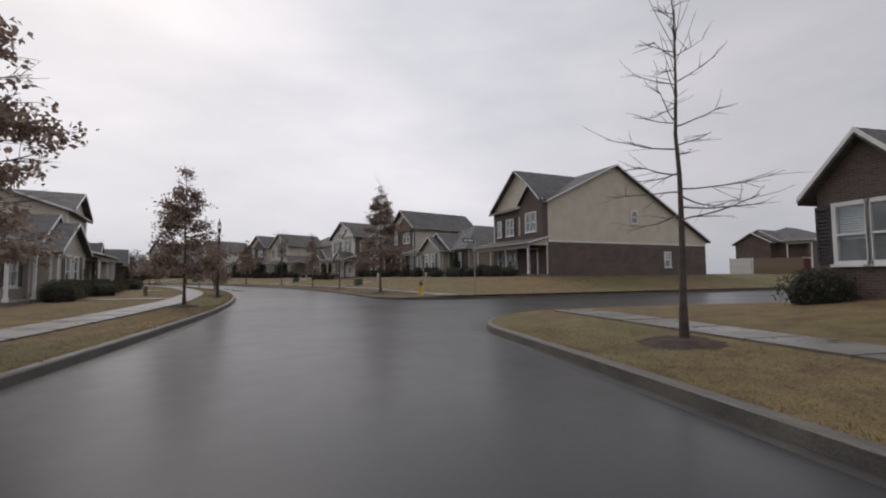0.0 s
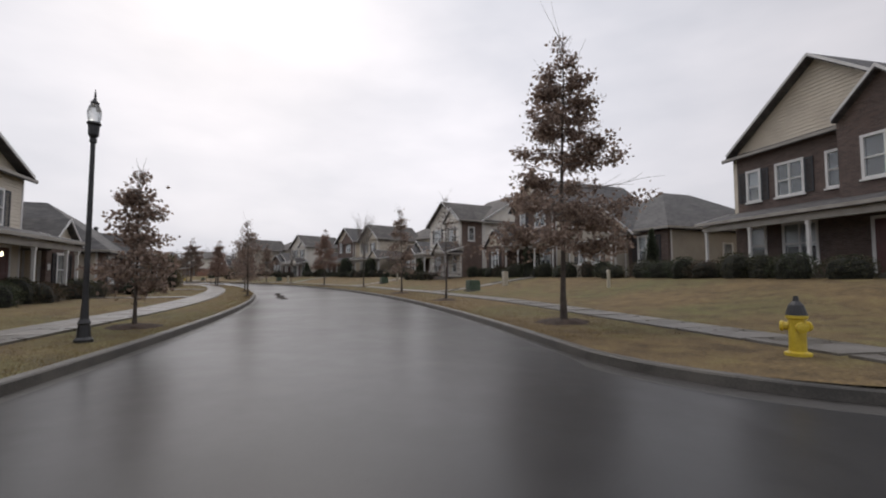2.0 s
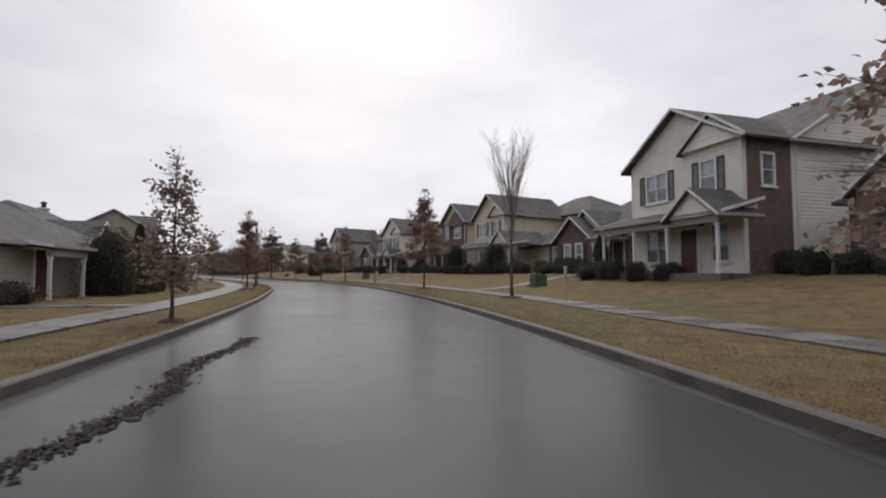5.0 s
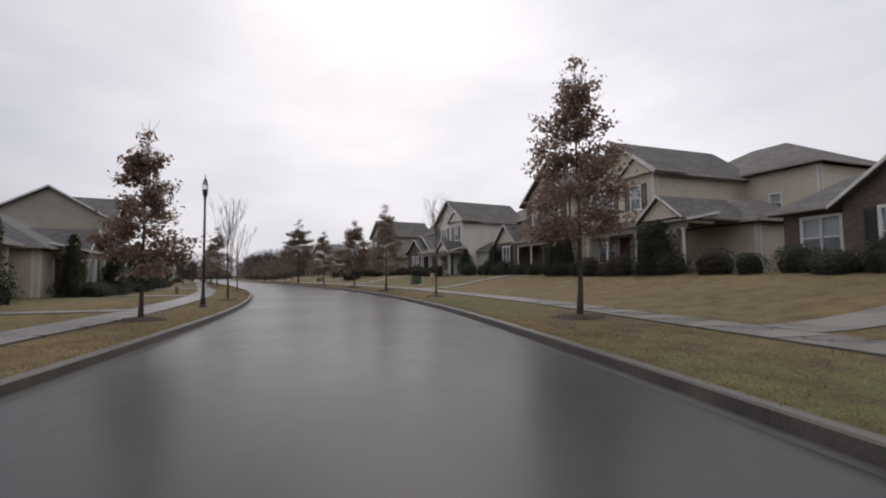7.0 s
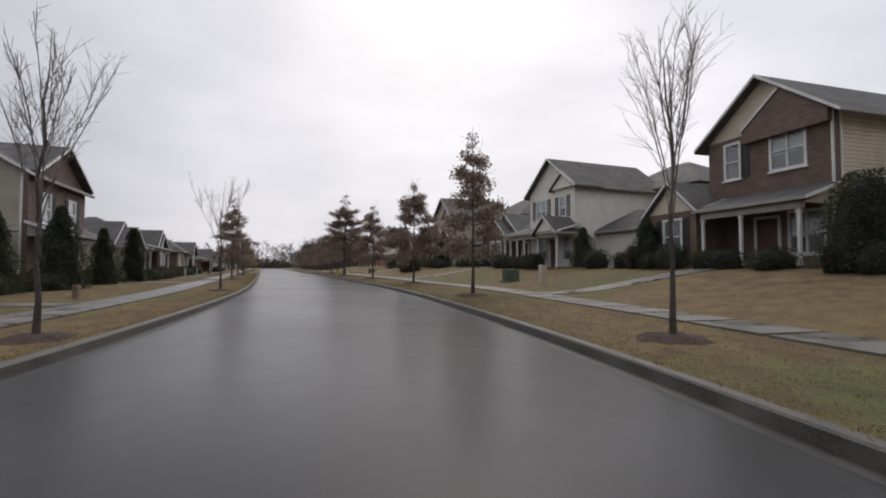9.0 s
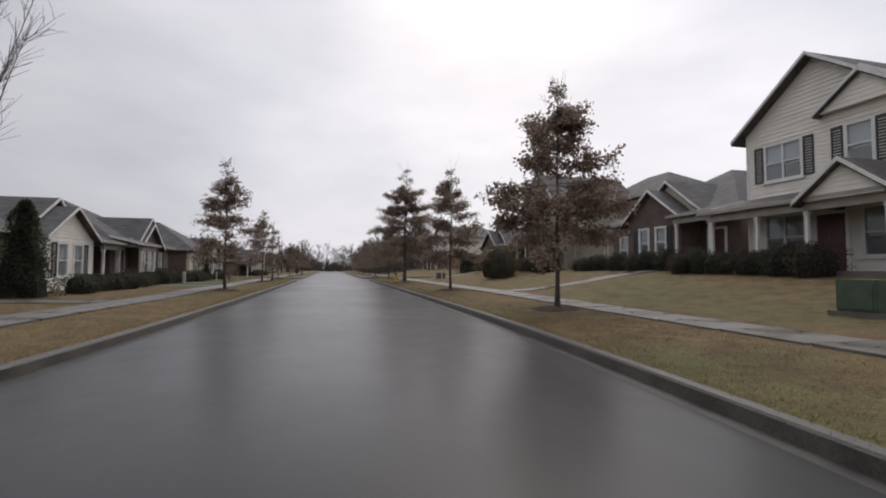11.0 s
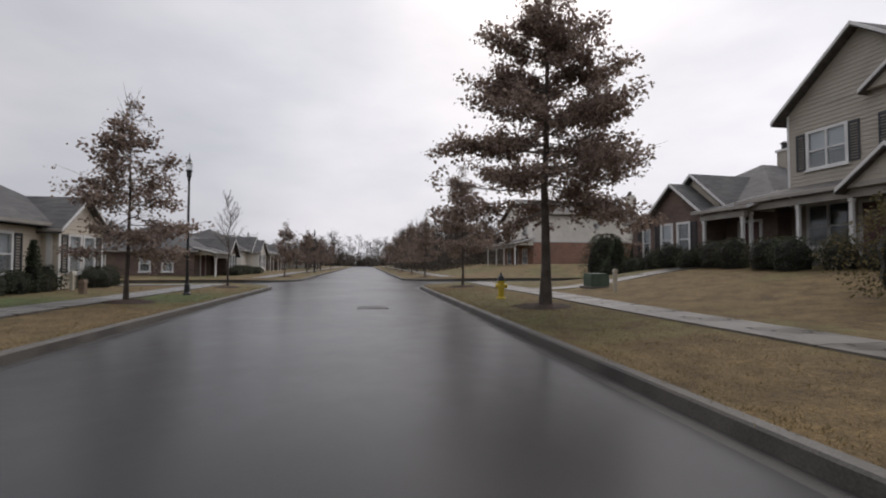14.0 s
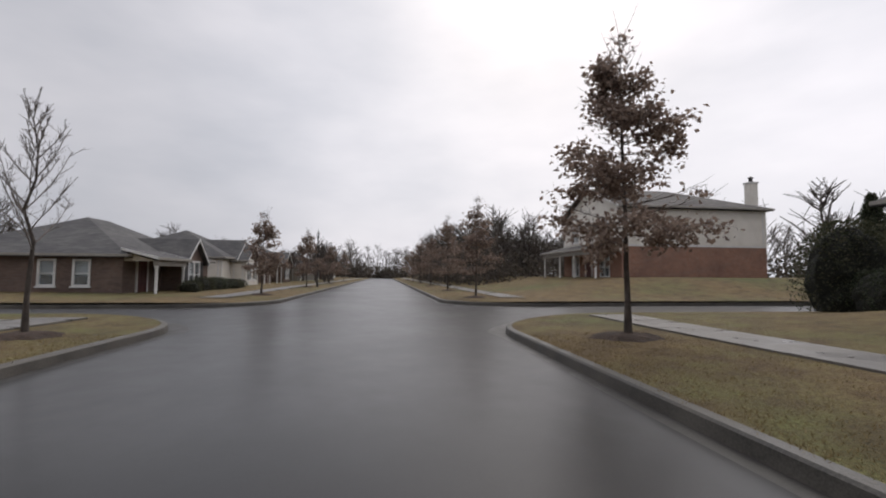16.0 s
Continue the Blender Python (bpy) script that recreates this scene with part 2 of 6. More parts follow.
M_BRICK_RED = brick_material("red_brick", (0.24, 0.115, 0.075), (0.33, 0.17, 0.115), (0.33, 0.28, 0.24))
M_BRICK_DARK = brick_material("dark_brick", (0.085, 0.06, 0.052), (0.14, 0.095, 0.08), (0.17, 0.15, 0.135))
M_SIDING = siding_material("beige_siding", (0.58, 0.515, 0.41), (0.49, 0.43, 0.34))
M_SIDING_PALE = siding_material("cream_siding", (0.74, 0.70, 0.63), (0.63, 0.59, 0.52))
M_SIDING_GREY = siding_material("grey_tan_siding", (0.38, 0.342, 0.28), (0.32, 0.283, 0.228))
M_SHINGLE = shingle_material("grey_shingle", (0.062, 0.06, 0.06), (0.105, 0.10, 0.098))
M_SHINGLE_BROWN = shingle_material("brown_grey_shingle", (0.066, 0.06, 0.055), (0.11, 0.10, 0.092))
M_FASCIA = mottled("tan_fascia", (0.26, 0.24, 0.21), (0.36, 0.335, 0.30), 0.5, 2, 30, 0.1, 0.002)
M_TRIM = mottled("white_trim", (0.6, 0.59, 0.57), (0.74, 0.73, 0.71), 0.45, 2, 30, 0.1, 0.002)
M_BLIND = mottled("white_blind", (0.6, 0.6, 0.6), (0.72, 0.72, 0.72), 0.6, 2, 30, 0.1, 0.002)
M_GLASS = glass_material()
M_SHUTTER = mottled("dark_shutter", (0.02, 0.022, 0.026), (0.045, 0.048, 0.055), 0.5, 3, 40, 0.2, 0.003)
M_DOOR = mottled("dark_red_door", (0.07, 0.022, 0.02), (0.11, 0.04, 0.034), 0.4, 2, 30, 0.1, 0.002)
# near-black: the dimness of unlit rooms is put into the colour
M_ROOM_DIM = mottled("room_dimness", (0.012, 0.012, 0.013), (0.022, 0.021, 0.02), 0.9, 2, 20, 0.1, 0.002)
M_IRON = mottled("black_iron", (0.012, 0.012, 0.013), (0.03, 0.03, 0.032), 0.35, 6, 60, 0.2, 0.002)
M_GLOBE = blank("clear_acrylic", (0.6, 0.62, 0.62), 0.2)
nodes_of(M_GLOBE)[1].inputs["Transmission Weight"].default_value = 0.95
M_YELLOW = mottled("hydrant_yellow", (0.50, 0.36, 0.03), (0.66, 0.5, 0.05), 0.35, 6, 40, 0.2, 0.003)
M_GREENBOX = mottled("utility_green", (0.05, 0.082, 0.055), (0.09, 0.127, 0.092), 0.45, 3, 30, 0.2, 0.003)
M_BEIGE = mottled("beige_plastic", (0.42, 0.38, 0.30), (0.52, 0.48, 0.39), 0.5, 3, 30, 0.1, 0.002)
M_SIGN = mottled("sign_green", (0.01, 0.13, 0.07), (0.015, 0.17, 0.09), 0.4, 3, 30, 0.1, 0.002)
M_STEEL = mottled("galvanised_steel", (0.3, 0.3, 0.3), (0.42, 0.42, 0.42), 0.45, 4, 40, 0.2, 0.002, metal=0.8)
M_WOOD = mottled("weathered_wood", (0.14, 0.10, 0.07), (0.24, 0.18, 0.13), 0.8, 4, 40, 0.4, 0.006)
M_LEAF_OAK = leaf_material("brown_oak_leaf", (0.15, 0.105, 0.084), (0.26, 0.19, 0.15), (0.38, 0.295, 0.24))
M_LEAF_OAK_RED = leaf_material("russet_oak_leaf", (0.16, 0.098, 0.076), (0.26, 0.168, 0.13), (0.37, 0.26, 0.205))
M_LEAF_GREEN = leaf_material("dark_evergreen_leaf", (0.028, 0.038, 0.021), (0.052, 0.066, 0.036), (0.09, 0.096, 0.055))
M_LEAF_THICKET = leaf_material("thicket_leaf", (0.05, 0.042, 0.034), (0.09, 0.076, 0.062), (0.14, 0.12, 0.10))
M_BLADE = leaf_material("dormant_grass_blade", (0.12, 0.09, 0.038), (0.20, 0.148, 0.066), (0.30, 0.22, 0.11))
M_LAMP = blank("warm_lamp_glass", (0.9, 0.85, 0.7), 0.3)
nodes_of(M_LAMP)[1].inputs["Emission Color"].default_value = (1.0, 0.86, 0.6, 1)
nodes_of(M_LAMP)[1].inputs["Emission Strength"].default_value = 2.5
M_LITTER = leaf_material("wet_dead_leaf", (0.012, 0.009, 0.007), (0.03, 0.02, 0.014), (0.06, 0.04, 0.026))
M_LEAF_DRY = leaf_material("dry_shrub_leaf", (0.04, 0.03, 0.02), (0.08, 0.058, 0.038), (0.13, 0.095, 0.06))
M_SHRUB_SHADE = mottled("shrub_inner_shade", (0.008, 0.009, 0.006), (0.02, 0.021, 0.012), 0.9, 9, 50, 1.0, 0.05)
M_LEAF_HEDGE = leaf_material("hedge_leaf", (0.028, 0.033, 0.018), (0.055, 0.06, 0.031), (0.095, 0.085, 0.05))
# pale grey-brown: the haze of distance is put into this colour
M_TWIG_HAZED = leaf_material("hazed_wood_twig", (0.10, 0.085, 0.075), (0.15, 0.13, 0.115), (0.21, 0.185, 0.165))


# ---------------------------------------------------------------- road line
# heading of the street (degrees to the left of +y) along its length in metres
HEADING = [(-80, 12.75), (3, 12.75), (15, 16.25), (25, 23.05), (35, 28.21), (45, 33.40), (55, 37.67), (65, 41.52), (75, 44.46), (85, 51.28), (95, 54.88), (105, 59.55), (115, 60.06), (125, 60.51), (420, 60.51)]
DS = 0.25
_S = np.arange(-80, 420 + DS, DS)
_H = np.radians(np.interp(_S, *zip(*HEADING)))
_X = np.concatenate([[0], np.cumsum(-np.sin((_H[1:] + _H[:-1]) / 2) * DS)])
_Y = np.concatenate([[0], np.cumsum(np.cos((_H[1:] + _H[:-1]) / 2) * DS)])
_X += -0.25 - np.interp(0, _S, _X)
_Y += -0.05 - np.interp(0, _S, _Y)
ROAD = 3.62            # half width between kerbs


def heading(s):
    return float(np.interp(s, _S, _H))


def at(s, lat, z=0.0):
    """The place s metres along the street and lat metres to the right of its middle."""
    h = heading(s)
    return Vector((float(np.interp(s, _S, _X)) + math.cos(h) * lat, float(np.interp(s, _S, _Y)) + math.sin(h) * lat, z))


def smooth(a, b, v):
    t = min(max((v - a) / (b - a), 0.0), 1.0)
    return t * t * (3 - 2 * t)


SIDE_R = (12.6, 22.3)      # side street on the right
CROSS = (143.4, 148.9)     # cross street at the end
PATCHES = {1: [(-70, SIDE_R[0]), (SIDE_R[1], CROSS[0]), (CROSS[1], 400)], -1: [(-70, CROSS[0] + 0.6), (CROSS[1] - 0.3, 400)]}
CORNER = 3.5
KERB = 0.15


def ground_z(s, lat):
    """Height of the lawns: kerb height at the edges, the right side climbs towards the houses."""
    side = 1 if lat > 0 else -1
    d = abs(lat) - ROAD
    edge = min(min(abs(s - a), abs(s - b)) for a, b in PATCHES[side])
    inside = any(a <= s <= b for a, b in PATCHES[side])
    if not inside:
        return 0.0
    z = KERB + 0.07 * smooth(0.3, 4, d)
    rise = (1.02 if side > 0 else 0.12) * smooth(4.2, 13.5, d)
    z += rise * smooth(0.0, 7.0, edge)
    z += 0.05 * (noise.noise(Vector((s * 0.12, lat * 0.12, 3.1)))) * smooth(0.5, 3.0, d) * smooth(0, 4, edge)
    return z


# ---------------------------------------------------------------- mesh helpers
def finish(bm, name, mat):
    me = bpy.data.meshes.new(name)
    bm.normal_update()
    bm.to_mesh(me)
    bm.free()
    me.materials.append(mat)
    return me


def part(name, bm, mat, parent, label=""):
    ob = new(name, finish(bm, name, mat))
    ob.parent = parent
    if label:
        tagged(ob, label)
    return ob


def shared(name, me, parent, m):
    ob = new(name, me)
    ob.parent = parent
    ob.matrix_basis = m
    return ob


def empty(name, m):
    ob = new(name)
    ob.matrix_world = m
    return ob


def pydata(name, verts, faces, mat, smooth_faces=False):
    me = bpy.data.meshes.new(name)
    me.from_pydata(verts, [], faces)
    me.materials.append(mat)
    if smooth_faces:
        me.polygons.foreach_set("use_smooth", [True] * len(me.polygons))
    me.update()
    return me


def box(bm, x0, x1, y0, y1, z0, z1):
    v = [bm.verts.new((x, y, z)) for z in (z0, z1) for y in (y0, y1) for x in (x0, x1)]
    for f in ((0, 2, 3, 1), (4, 5, 7, 6), (0, 1, 5, 4), (2, 6, 7, 3), (0, 4, 6, 2), (1, 3, 7, 5)):
        bm.faces.new([v[i] for i in f])


def grid_panel(bm, us, zs, empty_cell, place, th):
    """One connected slab of cells with openings right through it. place(u, depth, z) gives the corner."""
    cache = {}

    def vert(i, k, back):
        key = (i, k, back)
        if key not in cache:
            cache[key] = bm.verts.new(place(us[i], th if back else 0.0, zs[k]))
        return cache[key]
    full = {(i, k) for i in range(len(us) - 1) for k in range(len(zs) - 1) if not empty_cell((us[i] + us[i + 1]) / 2, (zs[k] + zs[k + 1]) / 2)}
    for i, k in full:
        bm.faces.new((vert(i, k, 0), vert(i + 1, k, 0), vert(i + 1, k + 1, 0), vert(i, k + 1, 0)))
        bm.faces.new((vert(i, k, 1), vert(i, k + 1, 1), vert(i + 1, k + 1, 1), vert(i + 1, k, 1)))
        for (di, dk), (p, q) in (((-1, 0), ((i, k), (i, k + 1))), ((1, 0), ((i + 1, k + 1), (i + 1, k))), ((0, -1), ((i + 1, k), (i, k))), ((0, 1), ((i, k + 1), (i + 1, k + 1)))):
            if (i + di, k + dk) not in full:
                bm.faces.new((vert(*p, 0), vert(*q, 0), vert(*q, 1), vert(*p, 1)))
    bmesh.ops.recalc_face_normals(bm, faces=bm.faces)


def prism(bm, poly, axis, a, b):
    """A polygon given in two coordinates, drawn out along the third axis from a to b."""
    def place(p, t):
        return {"x": (t, p[0], p[1]), "y": (p[0], t, p[1]), "z": (p[0], p[1], t)}[axis]
    lo = [bm.verts.new(place(p, a)) for p in poly]
    hi = [bm.verts.new(place(p, b)) for p in poly]
    bm.faces.new(lo)
    bm.faces.new(list(reversed(hi)))
    n = len(poly)
    for i in range(n):
        bm.faces.new((lo[i], hi[i], hi[(i + 1) % n], lo[(i + 1) % n]))
    bmesh.ops.recalc_face_normals(bm, faces=bm.faces)


def lathe(bm, profile, n=12, cx=0.0, cy=0.0):
    """Turn (radius, z) pairs round the upright."""
    rings = []
    for r, z in profile:
        rings.append([bm.verts.new((cx + r * math.cos(2 * math.pi * i / n), cy + r * math.sin(2 * math.pi * i / n), z)) for i in range(n)])
    for a, b in zip(rings, rings[1:]):
        for i in range(n):
            bm.faces.new((a[i], a[(i + 1) % n], b[(i + 1) % n], b[i]))
    bm.faces.new(list(reversed(rings[0])))
    bm.faces.new(rings[-1])


# ---------------------------------------------------------------- ground, road, kerbs
far = new("ground", pydata("ground", [(-3000, -3000, -0.25), (3000, -3000, -0.25), (3000, 3000, -0.25), (-3000, 3000, -0.25)], [(0, 1, 2, 3)], M_GRASS))
tagged(far, "wide flat ground of brown dormant grass", "ground", kind="structure")


def inner_edge(s, a, b):
    """Distance of the kerb line from the road's middle, rounded at the street corners."""
    d = min(s - a, b - s)
    if d >= CORNER:
        return ROAD
    k = CORNER - max(d, 0.0)
    return ROAD + CORNER - math.sqrt(max(CORNER * CORNER - k * k, 0.0))


def stations(a, b):
    out, s = [], a
    while s < b:
        out.append(s)
        near = min(s - a, b - s)
        s += 0.12 if near < 1.0 else 0.35 if near < CORNER + 0.5 else (1.0 if s < 175 else 6.0)
    return out + [b]


def lawn(side, a, b):
    rows = stations(a, b)
    cols = 26
    verts, faces = [], []
    for s in rows:
        li = inner_edge(s, a, b) + 0.14
        for k in range(cols):
            lat = li + (62 - li) * (k / (cols - 1)) ** 1.7
            z = ground_z(min(max(s, a + 1e-4), b - 1e-4), side * lat)
            if k == cols - 1:
                z = -0.3
            verts.append(at(s, side * lat, z))
    for i in range(len(rows) - 1):
        for k in range(cols - 1):
            q = [i * cols + k, i * cols + k + 1, (i + 1) * cols + k + 1, (i + 1) * cols + k]
            faces.append(q if side > 0 else q[::-1])
    ob = new("lawn", pydata("lawn", verts, faces, M_GRASS, True))
    return tagged(ob, "wet brown dormant lawn with faint green patches", "lawn", kind="structure")


def kerb_line(side, a, b):
    """Kerb polyline of one lawn: in from the side street, round the corner, along the road, round and out again."""
    line = []
    for lat in np.linspace(60, ROAD + CORNER, 24):
        line.append((a, lat))
    for s in stations(a, b)[1:-1]:
        line.append((s, inner_edge(s, a, b)))
    for lat in np.linspace(ROAD + CORNER, 60, 24):
        line.append((b, lat))
    return [at(s, side * lat) for s, lat in line]


def sweep_flat(line, side, profile, name, mat):
    """Profile of (offset towards the lawn, z), swept along a flat line."""
    verts, faces = [], []
    n = len(line)
    for i, p in enumerate(line):
        t = (line[min(i + 1, n - 1)] - line[max(i - 1, 0)])
        t.z = 0
        t.normalize()
        inward = Vector((t.y, -t.x, 0)) * side
        for o, z in profile:
            verts.append(p + inward * o + Vector((0, 0, z)))
    m = len(profile)
    for i in range(n - 1):
        for k in range(m - 1):
            q = [i * m + k, i * m + k + 1, (i + 1) * m + k + 1, (i + 1) * m + k]
            faces.append(q if side > 0 else q[::-1])
    return pydata(name, verts, faces, mat)


for side in (1, -1):
    for a, b in PATCHES[side]:
        lawn(side, a, b)
        line = kerb_line(side, a, b)
        k = new("kerb", sweep_flat(line, side, [(0, -0.03), (0.02, 0.125), (0.04, 0.148), (0.14, 0.158), (0.15, 0.1)], "kerb", M_KERB))
        tagged(k, "grey wet concrete kerb along the street", "kerb", kind="structure")
        g = new("gutter", sweep_flat(line, side, [(-0.42, 0.0), (-0.40, 0.007), (0.01, 0.002)], "gutter", M_GUTTER))
        tagged(g, "wet concrete gutter strip beside the kerb", "gutter", kind="structure")


def road_strip(name, s0, s1, l0, l1, step, ncol, crown, label):
    rows = np.arange(s0, s1 + step * 0.5, step)
    lats = np.linspace(l0, l1, ncol)
    verts, faces = [], []
    for s in rows:
        for lat in lats:
            verts.append(at(s, lat, crown * (1 - (lat / ROAD) ** 2) if crown else -0.001))
    for i in range(len(rows) - 1):
        for k in range(ncol - 1):
            faces.append([i * ncol + k, i * ncol + k + 1, (i + 1) * ncol + k + 1, (i + 1) * ncol + k])
    ob = new(name, pydata(name, verts, faces, M_ASPHALT, True))
    return tagged(ob, label, "road", kind="structure")


road_strip("road", -70, 400, -ROAD - 0.01, ROAD + 0.01, 1.0, 9, 0.05, "wet dark asphalt street shining with rain")
road_strip("side_road", SIDE_R[0] - CORNER, SIDE_R[1] + CORNER, ROAD + 0.01, 60, 1.0, 6, 0.0, "wet asphalt side street")
road_strip("side_road", CROSS[0] - CORNER, CROSS[1] + CORNER, ROAD + 0.01, 60, 1.0, 6, 0.0, "wet asphalt cross street")
road_strip("side_road", CROSS[0] - CORNER, CROSS[1] + CORNER, -60, -ROAD - 0.01, 1.0, 6, 0.0, "wet asphalt cross street")


def walk_lat(s, side):
    """Middle of the pavement."""
    if side > 0:
        return 7.25
    return -float(np.interp(s, [-70, 30, 70, 110, 400], [6.3, 6.1, 6.1, 6.7, 6.7]))


# ---------------------------------------------------------------- houses
def pose_on(s, lat, z, side, rot=0.0):
    """Frame of a house: x along its front from the street's view, y away from the street."""
    h = heading(s)
    t = Vector((-math.sin(h), math.cos(h), 0))
    r = Vector((math.cos(h), math.sin(h), 0))
    ex, ey = (-t, r) if side > 0 else (t, -r)
    m = Matrix((ex, ey, Vector((0, 0, 1)))).transposed().to_4x4()
    return Matrix.Translation(at(s, side * lat, z)) @ m @ pose(0, 0, 0, 0, 0, rot)


WINDOW_MESH = {}


def window_meshes(w, h, cols):
    """Frame with meeting rail and glazing bars, pane, blind; the middle of the sill is the origin, y points into the house."""
    key = (round(w, 2), round(h, 2), cols)
    if key in WINDOW_MESH:
        return WINDOW_MESH[key]
    f = 0.06
    x0, x1 = -w / 2, w / 2
    bars_u = [(x0 - 0.05, x0 + f)]
    if cols >= 4:
        bars_u.append((-0.035, 0.035))
    bars_u.append((x1 - f, x1 + 0.05))
    bars_z = [(-0.03, f), (h * 0.48 - 0.028, h * 0.48 + 0.028), (h - f, h + 0.05)]
    bm = bmesh.new()
    grid_panel(bm, [v for b in bars_u for v in b], [v for b in bars_z for v in b],
               lambda u, z: not (any(a <= u <= b for a, b in bars_u) or any(a <= z <= b for a, b in bars_z)), lambda u, d, z: (u, d - 0.04, z), 0.1)
    frame_me = finish(bm, "window", M_TRIM)
    bm = bmesh.new()
    box(bm, x0 + 0.03, x1 - 0.03, 0.012, 0.02, 0.0, h - 0.02)
    pane_me = finish(bm, "pane", M_GLASS)
    verts, faces = [], []
    n = 14
    for i in range(2 * n + 1):
        z = h * 0.4 + h * 0.58 * i / (2 * n)
        y = 0.10 if i % 2 else 0.125
        verts += [(x0 + 0.04, y, z), (x1 - 0.04, y, z)]
    for i in range(2 * n):
        faces.append((2 * i, 2 * i + 1, 2 * i + 3, 2 * i + 2))
    blind_me = pydata("blind", verts, faces, M_BLIND)
    bm = bmesh.new()
    box(bm, x0 - 0.1, x1 + 0.1, -0.1, 0.06, -0.1, -0.03)
    sill_me = finish(bm, "sill", M_TRIM)
    WINDOW_MESH[key] = (frame_me, pane_me, blind_me, sill_me)
    return WINDOW_MESH[key]


SHUTTER_MESH = {}


def shutter_mesh(h):
    key = round(h, 2)
    if key not in SHUTTER_MESH:
        bm = bmesh.new()
        us = [-0.19, -0.14, 0.14, 0.19]
        k = max(4, int(h / 0.11))
        zs = [0.0, 0.07] + [0.07 + (h - 0.14) * (i + f) / k for i in range(k) for f in (0.55, 1.0)] + [h]
        slots = [(0.07 + (h - 0.14) * i / k, 0.07 + (h - 0.14) * (i + 0.55) / k) for i in range(k)]
        grid_panel(bm, us, zs, lambda u, z: abs(u) < 0.14 and any(a < z < b for a, b in slots), lambda u, d, z: (u, d - 0.05, z), 0.045)
        SHUTTER_MESH[key] = finish(bm, "shutter", M_SHUTTER)
    return SHUTTER_MESH[key]


SIDINGS = (M_SIDING, M_SIDING_PALE, M_SIDING_GREY)
LAP = 0.16


class House:
    def __init__(self, s, lat, side, z, label, rot=0.0, brick=None, siding=None, roof=None, seed=0):
        self.root = tagged(empty("house", pose_on(s, lat, z, side, rot)), label, "house", "houses along the street")
        self.brick, self.siding, self.roof = brick or M_BRICK, siding or M_SIDING, roof or M_SHINGLE
        self.rng = random.Random(seed + int(s * 7))

    def wall(self, face, a0, a1, at_, z0, z1, mat, holes=(), th=0.2):
        """Upright wall. face: 'front', 'back' (along x at y), 'left', 'right' (along y at x). holes: (a0, a1, z0, z1)."""
        bm = bmesh.new()
        us = sorted({a0, a1, *[h[0] for h in holes], *[h[1] for h in holes]})
        zs = sorted({z0, z1, *[h[2] for h in holes], *[h[3] for h in holes]})
        place = {"front": lambda u, d, z: (u, at_ + d, z), "back": lambda u, d, z: (u, at_ - d, z),
                 "left": lambda u, d, z: (at_ + d, u, z), "right": lambda u, d, z: (at_ - d, u, z)}[face]
        grid_panel(bm, us, zs, lambda u, z: any(h[0] < u < h[1] and h[2] < z < h[3] for h in holes), place, th)
        w = part("wall", bm, mat, self.root)
        if mat in SIDINGS:
            self.cladding(w, mat, place, z0, z1, lambda z: [(a0, a1)], holes)
            for u0 in (a0, a1 - 0.1):
                bm = bmesh.new()
                pts = [place(u, d, z) for z in (z0, z1) for u in (u0, u0 + 0.1) for d in (-0.034, -0.001)]
                vs = [bm.verts.new(q) for q in pts]
                for f in ((0, 1, 3, 2), (4, 6, 7, 5), (0, 4, 5, 1), (2, 3, 7, 6), (0, 2, 6, 4), (1, 5, 7, 3)):
                    bm.faces.new([vs[i] for i in f])
                bmesh.ops.recalc_face_normals(bm, faces=bm.faces)
                part("corner_board", bm, M_TRIM, w)

    def cladding(self, wall, mat, place, z0, z1, span, holes=()):
        """Lapped boards on a sided wall: each row leans out at its foot and drops back under the next."""
        verts, faces = [], []
        z = max(z0, -0.3)
        while z < z1 - 0.02:
            zt = min(z + LAP, z1)
            runs = span(zt)
            for h in holes:
                if h[2] < zt and h[3] > z:
                    runs = [q for a, b in runs for q in ((a, min(b, h[0])), (max(a, h[1]), b)) if q[1] - q[0] > 0.01]
            for a, b in runs:
                k = len(verts)
                verts += [place(a, -0.002, z), place(b, -0.002, z), place(b, -0.024, z + 0.004), place(a, -0.024, z + 0.004), place(b, -0.005, zt), place(a, -0.005, zt)]
                faces += [(k, k + 1, k + 2, k + 3), (k + 3, k + 2, k + 4, k + 5)]
            z += LAP
        if faces:
            me = pydata("cladding", verts, faces, mat)
            c = new("cladding", me)
            c.parent = wall

    def body(self, x0, x1, y0, y1, z0, z1, mat, side_mat=None, front=(), right=(), left=()):
        side_mat = side_mat or mat
        e = 0.2
        self.wall("front", x0, x1, y0, z0, z1, mat, [(h[0] - h[2] / 2, h[0] + h[2] / 2, h[1], h[1] + h[3]) for h in front])
        self.wall("back", x0, x1, y1, z0, z1, side_mat)
        self.wall("left", y0 + e, y1 - e, x0, z0, z1, side_mat, [(h[0] - h[2] / 2, h[0] + h[2] / 2, h[1], h[1] + h[3]) for h in left])
        self.wall("right", y0 + e, y1 - e, x1, z0, z1, side_mat, [(h[0] - h[2] / 2, h[0] + h[2] / 2, h[1], h[1] + h[3]) for h in right])
        for h in front:
            self.window(pose(h[0], y0, h[1]), h[2], h[3], h[4] if len(h) > 4 else 2, h[5] if len(h) > 5 else 0)
        for h in right:
            self.window(Matrix.Translation((x1, h[0], h[1])) @ pose(0, 0, 0, 0, 0, 90), h[2], h[3], 2, 0)
